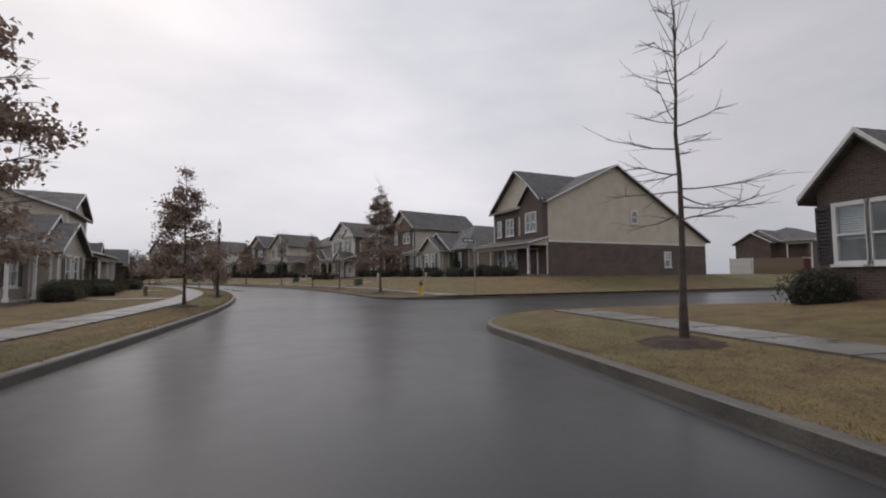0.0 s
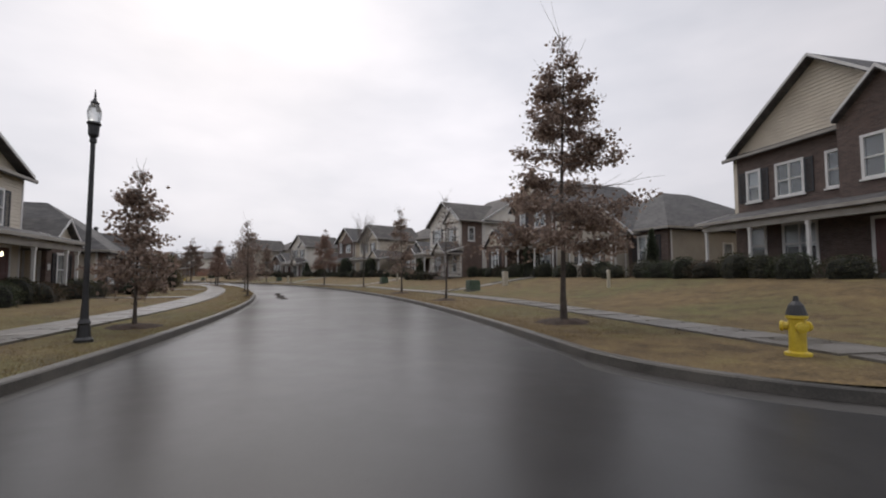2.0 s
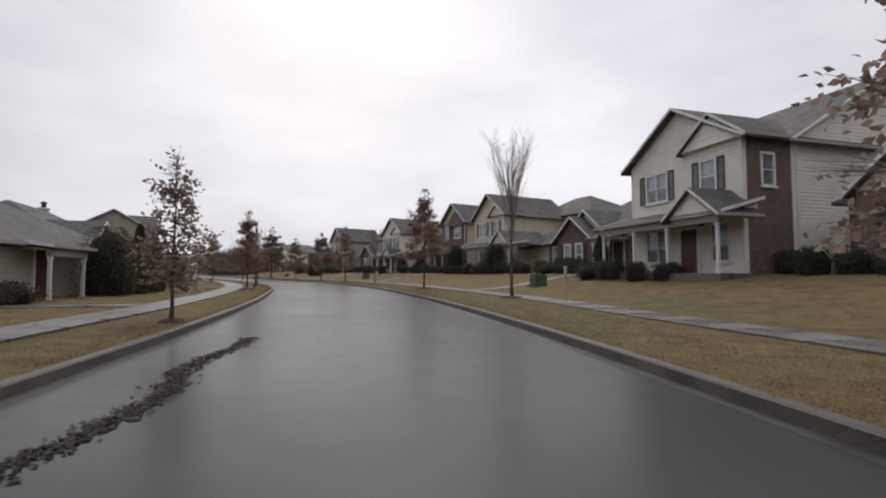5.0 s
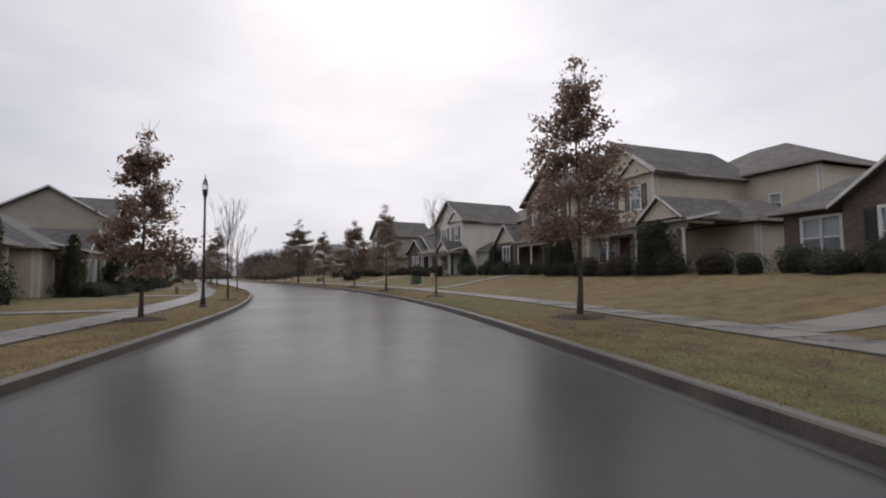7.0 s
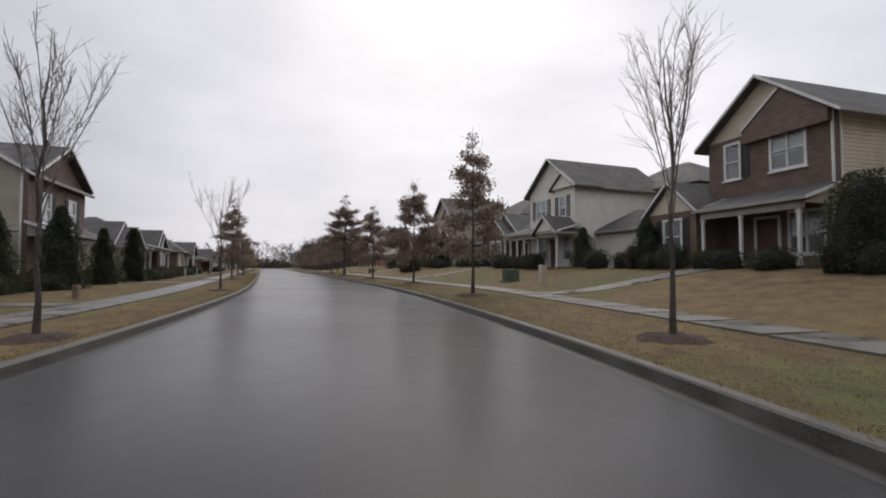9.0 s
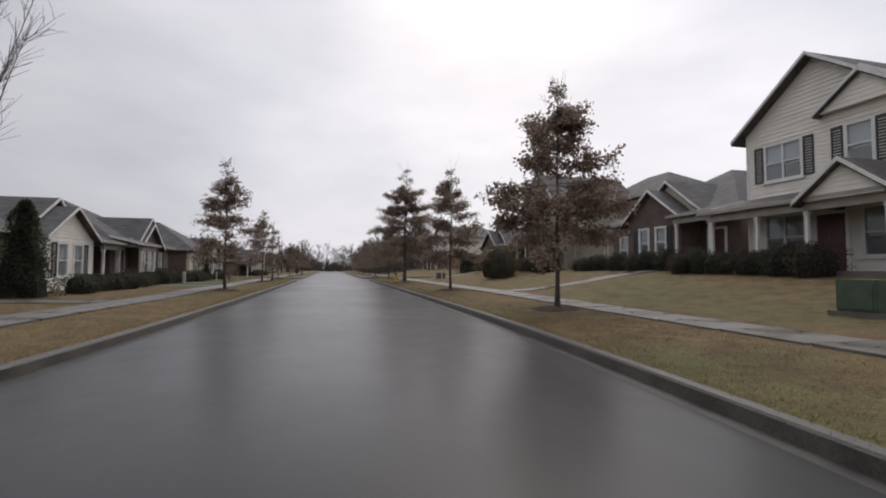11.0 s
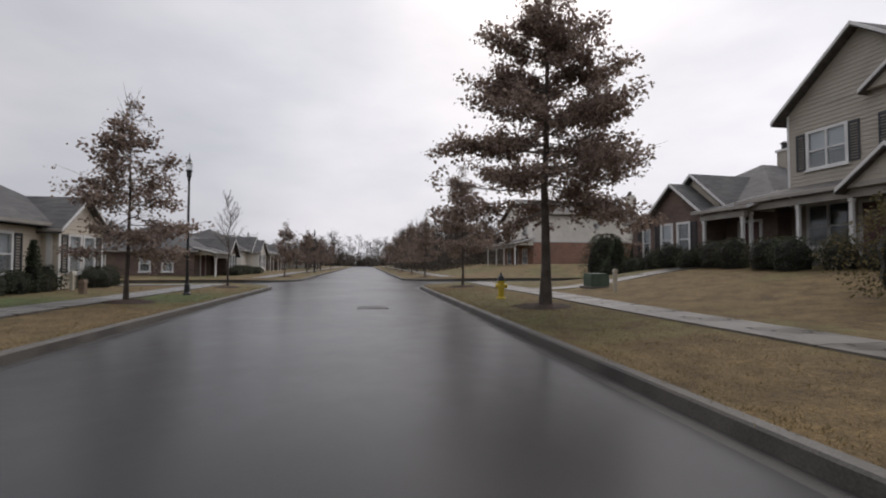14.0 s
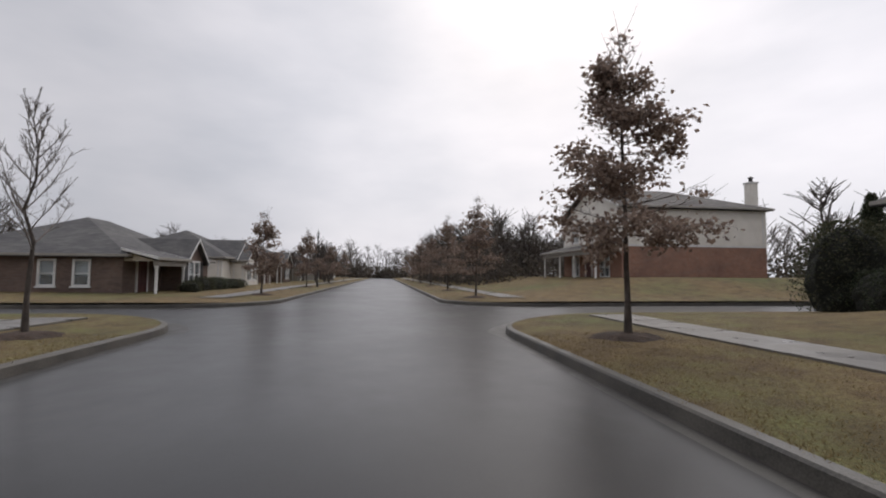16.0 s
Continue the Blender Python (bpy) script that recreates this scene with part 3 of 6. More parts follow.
        for h in left:
            self.window(Matrix.Translation((x0, h[0], h[1])) @ pose(0, 0, 0, 0, 0, -90), h[2], h[3], 2, 0)

    def window(self, m, w, h, cols=2, shutters=0):
        fr, pane, blind, sill = window_meshes(w, h, cols)
        ob = shared("window", fr, self.root, m)
        p = shared("pane", pane, ob, Matrix.Identity(4))
        p.visible_shadow = False
        shared("sill", sill, ob, Matrix.Identity(4))
        if self.rng.random() < 0.8:
            shared("blind", blind, ob, pose(0, 0, 0))
        if shutters:
            for sgn in ((-1, 1) if shutters == 2 else (shutters,)):
                shared("shutter", shutter_mesh(h), self.root, m @ pose(sgn * (w / 2 + 0.26), 0, 0))

    def door(self, x, y, z, w=0.95, h=2.05):
        bm = bmesh.new()
        us = [x - w / 2, x - 0.34, x - 0.06, x + 0.06, x + 0.34, x + w / 2]
        zs = [z, z + 0.18, z + 0.8, z + 0.98, z + 1.8, z + h]
        grid_panel(bm, us, zs, lambda u, q: False, lambda u, d, q: (u, y - 0.03 + d, q), 0.06)
        panels = [f for f in bm.faces if f.normal.y < -0.5 and 0.06 < abs(f.calc_center_median().x - x) < 0.34 and (0.2 < f.calc_center_median().z - z < 0.8 or 1.0 < f.calc_center_median().z - z < 1.8)]
        for f in panels:
            bmesh.ops.inset_individual(bm, faces=[f], thickness=0.04, depth=-0.015)
        d = part("door", bm, M_DOOR, self.root)
        bm = bmesh.new()
        us = [x - w / 2 - 0.12, x - w / 2, x + w / 2, x + w / 2 + 0.12]
        grid_panel(bm, us, [z, z + h, z + h + 0.12], lambda u, q: abs(u - x) < w / 2 and q < z + h, lambda u, d, q: (u, y - 0.05 + d, q), 0.1)
        part("door_frame", bm, M_TRIM, d)

    def slope(self, pts, th=0.14, name="roof"):
        """A roof slab below a plane polygon."""
        bm = bmesh.new()
        n = len(pts)
        top = [bm.verts.new(p) for p in pts]
        low = [bm.verts.new((p[0], p[1], p[2] - th)) for p in pts]
        bm.faces.new(top)
        bm.faces.new(low[::-1])
        for i in range(n):
            bm.faces.new((top[i], low[i], low[(i + 1) % n], top[(i + 1) % n]))
        bmesh.ops.recalc_face_normals(bm, faces=bm.faces)
        return part(name, bm, self.roof, self.root)

    def rake(self, p, q, face="y", w=0.14, out=0.03):
        """Board along a roof edge from p to q: white up the gables, tan along the eaves."""
        w *= 0.8
        bm = bmesh.new()
        d = (0, -1, 0) if face == "y" else (1, 0, 0) if face == "x" else (-1, 0, 0)
        vs = []
        for pt in (p, q):
            for o in (0.0, out):
                for dz in (0.015, -w):
                    vs.append(bm.verts.new((pt[0] + d[0] * o, pt[1] + d[1] * o, pt[2] + dz)))
        for f in ((0, 1, 3, 2), (4, 6, 7, 5), (0, 4, 5, 1), (2, 3, 7, 6), (0, 2, 6, 4), (1, 5, 7, 3)):
            bm.faces.new([vs[i] for i in f])
        bmesh.ops.recalc_face_normals(bm, faces=bm.faces)
        part("roof_trim", bm, M_FASCIA if abs(p[2] - q[2]) < 0.01 else M_TRIM, self.root)

    def gable_front(self, x0, x1, y0, y1, z, rise, mat, over=0.35, trim=True, tri=True, eave=True, front=None):
        """Ridge runs back from the street; gable wall in front."""
        front = over if front is None else front
        xm = (x0 + x1) / 2
        k = rise / (xm - x0)
        zo = z - over * k
        t = 0.14 * math.sqrt(1 + k * k)
        for sgn, xe in ((-1, x0 - over), (1, x1 + over)):
            self.slope([(xe, y0 - front, zo + t), (xm, y0 - front, z + rise + t), (xm, y1, z + rise + t), (xe, y1, zo + t)], t)
            if trim:
                self.rake((xe, y0 - front, zo + t), (xm, y0 - front, z + rise + t), "y", 0.15)
            if trim and eave:
                self.rake((xe, y0 - front, zo + t), (xe, y1, zo + t), "x" if sgn > 0 else "-x", 0.13)
        if tri:
            bm = bmesh.new()
            prism(bm, [(x0, z), (x1, z), (xm, z + rise)], "y", y0, y0 + 0.2)
            w = part("gable_wall", bm, mat, self.root)
            if mat in SIDINGS:
                self.cladding(w, mat, lambda u, d, q: (u, y0 + d, q), z, z + rise, lambda q: [(x0 + (q - z) / k, x1 - (q - z) / k)] if q < z + rise - 0.05 else [])

    def gable_side(self, x0, x1, y0, y1, z, ridge_y, rise, mat, z_back=None, over=0.35):
        """Ridge runs along the street; gable walls at both ends. z_back: a lower eave behind."""
        z_back = z if z_back is None else z_back
        kf, kb = rise / (ridge_y - y0), (z + rise - z_back) / (y1 - ridge_y)
        t = 0.16
        a, b = x0 - over, x1 + over
        self.slope([(a, y0 - over, z - over * kf + t), (b, y0 - over, z - over * kf + t), (b, ridge_y, z + rise + t), (a, ridge_y, z + rise + t)], t)
        self.slope([(a, ridge_y, z + rise + t), (b, ridge_y, z + rise + t), (b, y1 + over, z_back - over * kb + t), (a, y1 + over, z_back - over * kb + t)], t)
        for xe, xw, f in ((a, x0, "-x"), (b, x1, "x")):
            self.rake((xe, y0 - over, z - over * kf + t), (xe, ridge_y, z + rise + t), f, 0.15)
            self.rake((xe, ridge_y, z + rise + t), (xe, y1 + over, z_back - over * kb + t), f, 0.15)
        self.rake((a, y0 - over, z - over * kf + t), (b, y0 - over, z - over * kf + t), "y", 0.14)
        for xw in (x0, x1 - 0.2):
            bm = bmesh.new()
            poly = [(y0, z_back), (y0, z), (ridge_y, z + rise), (y1, z_back)] if z_back < z - 0.01 else [(y0, z), (ridge_y, z + rise), (y1, z_back)]
            prism(bm, poly, "x", xw, xw + 0.2)
            w = part("gable_wall", bm, mat, self.root)
            if mat in SIDINGS:
                place = (lambda u, d, q: (x0 + d, u, q)) if xw == x0 else (lambda u, d, q: (x1 - d, u, q))
                self.cladding(w, mat, place, z_back, z + rise, lambda q: [(y0 + max(q - z, 0) / kf, y1 - (q - z_back) / kb)] if q < z + rise - 0.05 else [])

    def hip(self, x0, x1, y0, y1, z, rise, over=0.4):
        x0, x1, y0, y1 = x0 - over, x1 + over, y0 - over, y1 + over
        w, d = x1 - x0, y1 - y0
        t = 0.16
        if w >= d:
            a, b = (x0 + d / 2, (y0 + y1) / 2), (x1 - d / 2, (y0 + y1) / 2)
        else:
            a, b = ((x0 + x1) / 2, y0 + w / 2), ((x0 + x1) / 2, y1 - w / 2)
        A, B = (a[0], a[1], z + rise + t), (b[0], b[1], z + rise + t)
        c = [(x0, y0, z + t), (x1, y0, z + t), (x1, y1, z + t), (x0, y1, z + t)]
        if w >= d:
            faces = [[c[0], c[1], B, A], [c[2], c[3], A, B], [c[1], c[2], B], [c[3], c[0], A]]
        else:
            faces = [[c[0], c[1], A], [c[2], c[3], B], [c[1], c[2], B, A], [c[3], c[0], A, B]]
        for f in faces:
            self.slope(f, t)
        self.rake(c[0], c[1], "y", 0.14)
        self.rake(c[1], c[2], "x", 0.14)
        self.rake(c[3], c[0], "-x", 0.14)

    def column(self, x, y, z0, z1, w=0.11):
        bm = bmesh.new()
        k = w / 2 * math.sqrt(2)
        lathe(bm, [(k + 0.035, 0), (k + 0.035, 0.14), (k, 0.17), (k, z1 - z0 - 0.15), (k + 0.03, z1 - z0 - 0.12), (k + 0.03, z1 - z0)], 4)
        bm.transform(Matrix.Translation((x, y, z0)) @ pose(0, 0, 0, 0, 0, 45))
        part("column", bm, M_TRIM, self.root)

    def porch(self, x0, x1, depth, z, z_wall, columns, y=0.0, beam=True, floor=0.2):
        """Lean-to porch roof in front of the wall at y, on white posts."""
        t = 0.14
        o = 0.3
        self.slope([(x0 - o, y - depth - o, z + t), (x1 + o, y - depth - o, z + t), (x1 + o, y, z_wall + t), (x0 - o, y, z_wall + t)], t, "porch_roof")
        self.rake((x0 - o, y - depth - o, z + t), (x1 + o, y - depth - o, z + t), "y", 0.14)
        self.rake((x1 + o, y - depth - o, z + t), (x1 + o, y, z_wall + t), "x", 0.14)
        self.rake((x0 - o, y - depth - o, z + t), (x0 - o, y, z_wall + t), "-x", 0.14)
        if beam:
            bm = bmesh.new()
            box(bm, x0, x1, y - depth - 0.1, y - depth + 0.1, z - 0.28, z)
            part("porch_beam", bm, M_FASCIA, self.root)
            for xe in (x0, x1 - 0.08):
                bm = bmesh.new()
                prism(bm, [(y - depth + 0.12, z - 0.05), (y, z - 0.05), (y, z_wall - 0.03), (y - depth + 0.12, z + 0.01)], "x", xe, xe + 0.08)
                part("porch_gable", bm, self.siding, self.root)
        bm = bmesh.new()
        box(bm, x0 - 0.1, x1 + 0.1, y - depth - 0.2, y, -0.4, floor)
        part("porch_floor", bm, M_CONCRETE, self.root)
        for cx in columns:
            self.column(cx, y - depth, floor, z - 0.28)

    def chimney(self, x, y, z0, z1, w=0.85, d=0.7, mat=None):
        bm = bmesh.new()
        box(bm, x - w / 2, x + w / 2, y - d / 2, y + d / 2, z0, z1)
        c = part("chimney", bm, mat or self.siding, self.root)
        bm = bmesh.new()
        box(bm, x - w / 2 - 0.06, x + w / 2 + 0.06, y - d / 2 - 0.06, y + d / 2 + 0.06, z1, z1 + 0.12)
        part("chimney_cap", bm, M_TRIM, c)
        bm = bmesh.new()
        lathe(bm, [(0.14, z1 + 0.12), (0.14, z1 + 0.42), (0.2, z1 + 0.45), (0.2, z1 + 0.5), (0.03, z1 + 0.6)], 10, x, y)
        part("flue", bm, M_IRON, c)

    def downspout(self, x, y, z0, z1):
        bm = bmesh.new()
        box(bm, x - 0.04, x + 0.04, y - 0.1, y - 0.02, z0, z1)
        part("downspout", bm, M_TRIM, self.root)

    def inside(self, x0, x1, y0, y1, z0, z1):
        """Inner partition added behind the panes, an unlit room's dimness put into its colour, so that rooms read as
        rooms.
        """
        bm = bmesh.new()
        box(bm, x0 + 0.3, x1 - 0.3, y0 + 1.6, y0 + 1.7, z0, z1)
        part("partition", bm, M_ROOM_DIM, self.root)


def brick_gable_house(s, lat, z, rot, label, w=9.6, depth=11.0, side_brick=False, ridge=3.6, seed=1, back=None):
    """Two-storey house: brick front gable, porch across the front, gabled siding walls at its ends."""
    h = House(s, lat, 1, z, label, rot, M_BRICK_DARK, M_SIDING, M_SHINGLE, seed)
    x0, x1, e = -w / 2, w / 2, 6.1
    ry = 7.36 if back else depth * 0.46
    up = 3.75
    wins = [(-w * 0.37, up, 0.7, 1.5, 2, 2), (-w * 0.16, up, 1.25, 1.5, 4, 1), (w * 0.07, up, 0.75, 1.5, 2, 0)]
    low = [(-w * 0.36, 0.7, 0.9, 1.75, 2), (-w * 0.12, 0.7, 1.5, 1.75, 4)]
    h.body(x0, x1, 0, depth, -0.6, 2.85, h.brick, h.brick if side_brick else h.siding, front=low, right=((depth * 0.72, 0.75, 0.8, 1.4),))
    zb = e if back is None else back
    h.wall("front", x0 + 0.2, x1 - 0.2, 0, 2.85, e, h.brick, [(q[0] - q[2] / 2, q[0] + q[2] / 2, q[1], q[1] + q[3]) for q in wins])
    for q in wins:
        h.window(pose(q[0], 0, q[1]), q[2], q[3], q[4], q[5])
    h.wall("back", x0 + 0.2, x1 - 0.2, depth, 2.85, zb, h.siding)
    h.wall("left", 0, depth, x0, 2.85, zb, h.siding)
    h.wall("right", 0, depth, x1, 2.85, zb, h.siding)
    # added sheet painted as a dim room; the wall has no opening here
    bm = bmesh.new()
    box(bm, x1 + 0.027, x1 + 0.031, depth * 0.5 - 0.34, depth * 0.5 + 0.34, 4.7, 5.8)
    part("window_backing", bm, M_ROOM_DIM, h.root)
    h.window(Matrix.Translation((x1 + 0.06, depth * 0.5, 4.7)) @ pose(0, 0, 0, 0, 0, 90), 0.7, 1.1, 2, 0)
    # bay that stands a little proud, with its own gable
    bx0, bx1 = w * 0.12, x1 - 0.05
    h.body(bx0, bx1, -0.5, 0, 2.85, e, h.brick, h.brick, front=(((bx0 + bx1) / 2, up, 1.5, 1.6, 4),))
    h.gable_front(bx0, bx1, -0.5, 2.2, e, (bx1 - bx0) / 2 * 0.95, h.brick, -0.03, eave=False, front=0.3)
    h.gable_front(x0, x1, 0, ry, e, ridge, h.siding, -0.02, eave=False, front=0.45)
    h.gable_side(x0, x1, 0.0, depth, e, ry, ridge + 0.25, h.siding, z_back=back)
    h.inside(x0, x1, 0, depth, 0, e)
    h.porch(x0, x1, 1.9, 2.55, 3.15, [x0 + 0.15, -w * 0.2, w * 0.1, x1 - 0.15])
    h.door(w * 0.27, -0.02, 0.2)
    h.downspout(x1 - 0.1, 0.0, 0.0, e)
    bm = bmesh.new()
    box(bm, x1, x1 + 0.03, 0.0, depth, 2.79, 2.93)
    part("band_trim", bm, M_TRIM, h.root)
    return h


def siding_gable_house(s, lat, z, rot, label, mat, w=5.7, rise=2.25, e=6.0, seed=2, wing=4.6, hip_w=5.0, entry=-0.5, cross=0.0):
    """Two-storey house: gable front in siding over a full porch, long roof back to a hipped cross wing, low wing beside it."""
    h = House(s, lat, 1, z, label, rot, M_BRICK, mat, M_SHINGLE_BROWN, seed)
    x0, x1 = -w / 2, w / 2
    up = 3.85
    deep = 2.7 if cross else 11
    h.body(x0, x1, 0, deep, -0.6, e, mat, h.brick if cross else mat,
           front=((-w * 0.22, up, 1.5, 1.5, 4, 2), (w * 0.25, up, 0.85, 1.5, 2, 2), (-w * 0.22, 0.7, 1.6, 1.7, 4), (w * 0.33, 0.7, 0.9, 1.7, 2)),
           right=((1.35, 3.9, 0.7, 1.4),) if cross else ((6.5, 3.5, 0.7, 1.0),))
    h.gable_front(x0, x1, 0, 8.0 if cross else 8.5, e, rise, mat, 0.4)
    h.gable_front(x0 + w * 0.56, x1 + 0.35, -0.25, 2.0, e - 0.1, w * 0.19, mat, 0.15)
    if cross:
        h.body(x0, x1, deep, 14.1, -0.6, e, mat, mat)
        h.gable_side(x0, x1, deep, 14.1, e, 8.4, cross, mat)
    else:
        h.body(x0 - 0.4, x1 + hip_w, 7.5, 15.5, -0.6, e, mat, mat, front=((x1 + hip_w * 0.45, 3.6, 0.7, 1.1, 2),))
        h.hip(x0 - 0.4, x1 + hip_w, 7.5, 15.5, e, rise + 0.25)
    h.porch(x0 - 0.2, x1 + 0.6, 1.9, 2.5, 3.1, [x0, x0 + w * 0.36, x0 + w * 0.68, x1 + 0.45])
    h.door(w * 0.08, -0.02, 0.2)
    h.inside(x0, x1, 0, 11, 0, 2.3 if cross else e)
    if wing:
        a, b = x1 + 0.02, x1 + wing
        h.body(a, b, 2.0, 7.4, -0.6, 2.5, mat, mat)
        h.hip(a, b, 2.0, 7.4, 2.5, 1.5)
    h.gable_front(x1 + entry - 1.25, x1 + entry + 1.25, -2.2, 2.5 if entry > 0.5 else -0.1, 2.75 if entry > 0.5 else 2.5, 1.05, mat, 0.2)
    if entry > 0.5:
        h.porch(x1 + 0.6, x1 + entry + 1.3, 1.9, 2.5, 2.9, [x1 + entry - 1.1, x1 + entry + 1.1])
    return h


def cottage(s, lat, side, z, rot, label, w=11.0, depth=10.0, gable=(-1.5, 4.2), gable_rise=1.25, wall=None, gable_wall=None, rise=2.4,
            porch=(2.4, 5.2), windows=(), gable_windows=2, second=True, chim=None, e=2.45, seed=3, hip=True, roof=None, shutters=2, columns=None, bay=1.3, side_wall=None, side_windows=None, sill=0.65):
    """Single-storey house: hipped main roof, gabled bay in front, corner porch on white posts."""
    h = House(s, lat, side, z, label, rot, wall or M_BRICK, M_SIDING, roof or M_SHINGLE, seed)
    wall, gable_wall = wall or M_BRICK, gable_wall or wall or M_BRICK
    x0, x1 = -w / 2, w / 2
    h.body(x0, x1, 0, depth, -0.6, e, wall, side_wall or wall, front=windows, right=((depth * 0.4, 0.8, 0.8, 1.35), (depth * 0.72, 0.8, 0.8, 1.35)), left=[(y, 0.8, 0.75, 1.3) for y in side_windows or (depth * 0.4, depth * 0.72)])
    gx, gw = gable or (0, 2)
    g0, g1 = gx - gw / 2, gx + gw / 2
    if gable_windows == 2:
        fw = ((gx - gw * 0.16, sill, 0.8, 1.55, 2, -1), (gx + gw * 0.16, sill, 0.8, 1.55, 2, 1))
    elif gable_windows == 1:
        fw = ((gx, 0.65, 1.5, 1.55, 4, shutters),)
    else:
        fw = ()
    if gable:
        h.body(g0, g1, -bay, 0, -0.6, e, gable_wall, gable_wall, front=fw)
        h.gable_front(g0, g1, -bay, 3.2, e, gable_rise, gable_wall, 0.3)
    if gable and second:
        k = gw * 0.62
        h.gable_front(gx + 0.3 - k, gx + 0.3 + k, -0.35, 4.4, e, gable_rise * 1.32, M_SIDING, 0.3)
    if hip:
        h.hip(x0, x1, 0, depth, e, rise)
    else:
        h.gable_side(x0, x1, 0, depth, e, depth / 2, rise, wall)
    if porch:
        p0, p1 = porch
        h.porch(p0, p1, 1.5, e - 0.12, e + 0.35, columns or [p0 + 0.15, p1 - 0.15], floor=0.12)
        h.door((p0 + p1) / 2, -0.02, 0.12)
    if chim:
        h.chimney(chim[0], chim[1], e, chim[2], 0.5, 0.46, mat=M_SIDING_GREY)
    h.inside(x0, x1, 0, depth, 0, e)
    return h


def narrow_brick_house(s, lat, z, rot, label, mat, seed=1, w=5.7, e=6.25, rise=2.25, wing=4.2):
    """Narrow two-storey house: brick gable front with porch, long siding end walls, low gabled wing beside it."""
    h = House(s, lat, 1, z, label, rot, M_BRICK, mat, M_SHINGLE, seed)
    x0, x1 = -w / 2, w / 2
    up = 4.3
    h.body(x0, x1, 0, 10.5, -0.6, 2.9, h.brick, mat, front=((w * 0.3, 0.7, 1.4, 1.75, 4),), right=((6.8, 1.0, 0.8, 1.2),))
    h.body(x0, x1, 0, 10.5, 2.9, e, h.brick, mat, front=((-w * 0.27, up, 0.8, 1.7, 2, 1), (w * 0.18, up, 1.45, 1.7, 4, 0)))
    b0, b1 = -w * 0.13, x1 - 0.05
    h.body(b0, b1, -0.35, 0, e - 0.5, e, h.brick, h.brick)
    h.gable_front(b0, b1, -0.35, 2.0, e, (b1 - b0) / 2 * 0.8, h.brick, 0.02)
    h.gable_front(x0, x1, 0, 10.6, e, rise, mat, 0.45)
    bm = bmesh.new()
    prism(bm, [(x0, e), (x1, e), (0, e + rise)], "y", 10.3, 10.5)
    part("gable_wall", bm, mat, h.root)
    h.porch(-1.6, x1, 1.8, 2.6, 3.3, [-1.55, 0.35, x1 - 0.15])
    h.door(0.1, -0.02, 0.2)
    h.inside(x0, x1, 0, 10, 0, e)
    h.downspout(x1 - 0.08, 0.0, 0.0, e)
    wx0, wx1 = x0 - wing, x0
    h.body(wx0, wx1, 0.6, 8.5, -0.6, 2.85, h.brick, mat)
    h.gable_front(-5.05, -1.95, -1.8, 4.0, 2.85, 1.4, mat, 0.25)
    h.body(-5.05, -1.95, -1.8, 0.58, -0.6, 2.85, h.brick, h.brick, front=((-3.4, 0.85, 1.2, 1.65, 4, 2),))
    a = [(wx0 - 0.35, 0.2, 2.9), (wx1, 0.2, 2.9), (wx1, 4.5, 4.9), (wx0 + 1.6, 4.5, 4.9), (wx0 - 0.35, 8.9, 2.9), (wx1, 8.9, 2.9)]
    h.slope([a[0], a[1], a[2], a[3]])
    h.slope([a[4], a[3], a[2], a[5]])
    h.slope([a[0], a[3], a[4]])
    return h


def left_two_storey(s, lat, z, label, mat, wing=5.0, brick_front=False, seed=1, w=6.6, e=5.3, rise=2.3, depth=10.0):
    """Two-storey house on the left: gable to the street, gabled end wall, porch and low wing."""
    h = House(s, lat, -1, z, label, 0, M_BRICK, mat, M_SHINGLE, seed)
    x0, x1 = -w / 2, w / 2
    fm = h.brick if brick_front else mat
    up = 3.1
    h.body(x0, x1, 0, depth, -0.6, e, fm, mat, front=((-w * 0.24, up, 0.95, 1.5, 2, 2), (w * 0.22, up, 0.95, 1.5, 2, 2), (-w * 0.2, 0.6, 1.5, 1.6, 4)), left=((depth * 0.64, 3.3, 0.7, 1.1),))
    h.gable_front(x0, x1, 0, depth / 2, e, rise, fm if brick_front else mat, -0.02, eave=False, front=0.4)
    h.gable_side(x0, x1, 0, depth, e, depth / 2, rise + 0.25, mat)
    h.porch(x0, x1 + (1.2 if wing else -0.4), 1.7 if wing else 1.0, 2.45, 2.95, [x0 + 0.12, w * 0.1] + ([x1, x1 + 1.05] if wing else [x1 - 0.55]), floor=0.15)
    h.door(w * 0.3, -0.02, 0.15)
    h.inside(x0, x1, 0, depth, 0, e)
    if wing:
        a, b = x1, x1 + wing
        h.body(a, b, 0.6, 8.0, -0.6, 2.45, M_BRICK, mat)
        h.body(b - 2.9, b, -0.5, 0.6, -0.6, 2.45, M_BRICK, mat, front=((b - 1.45, 0.6, 1.0, 1.5, 2, 2),))
        h.gable_front(b - 2.9, b, -0.5, 3.0, 2.45, 1.25, mat, 0.3)
        q = [(a, 0.2, 2.5), (b + 0.35, 0.2, 2.5), (b - 1.6, 4.3, 4.2), (a, 4.3, 4.2), (b + 0.35, 8.4, 2.5), (a, 8.4, 2.5)]
        h.slope([q[0], q[1], q[2], q[3]])
        h.slope([q[5], q[3], q[2], q[4]])
        h.slope([q[1], q[4], q[2]])
    return h


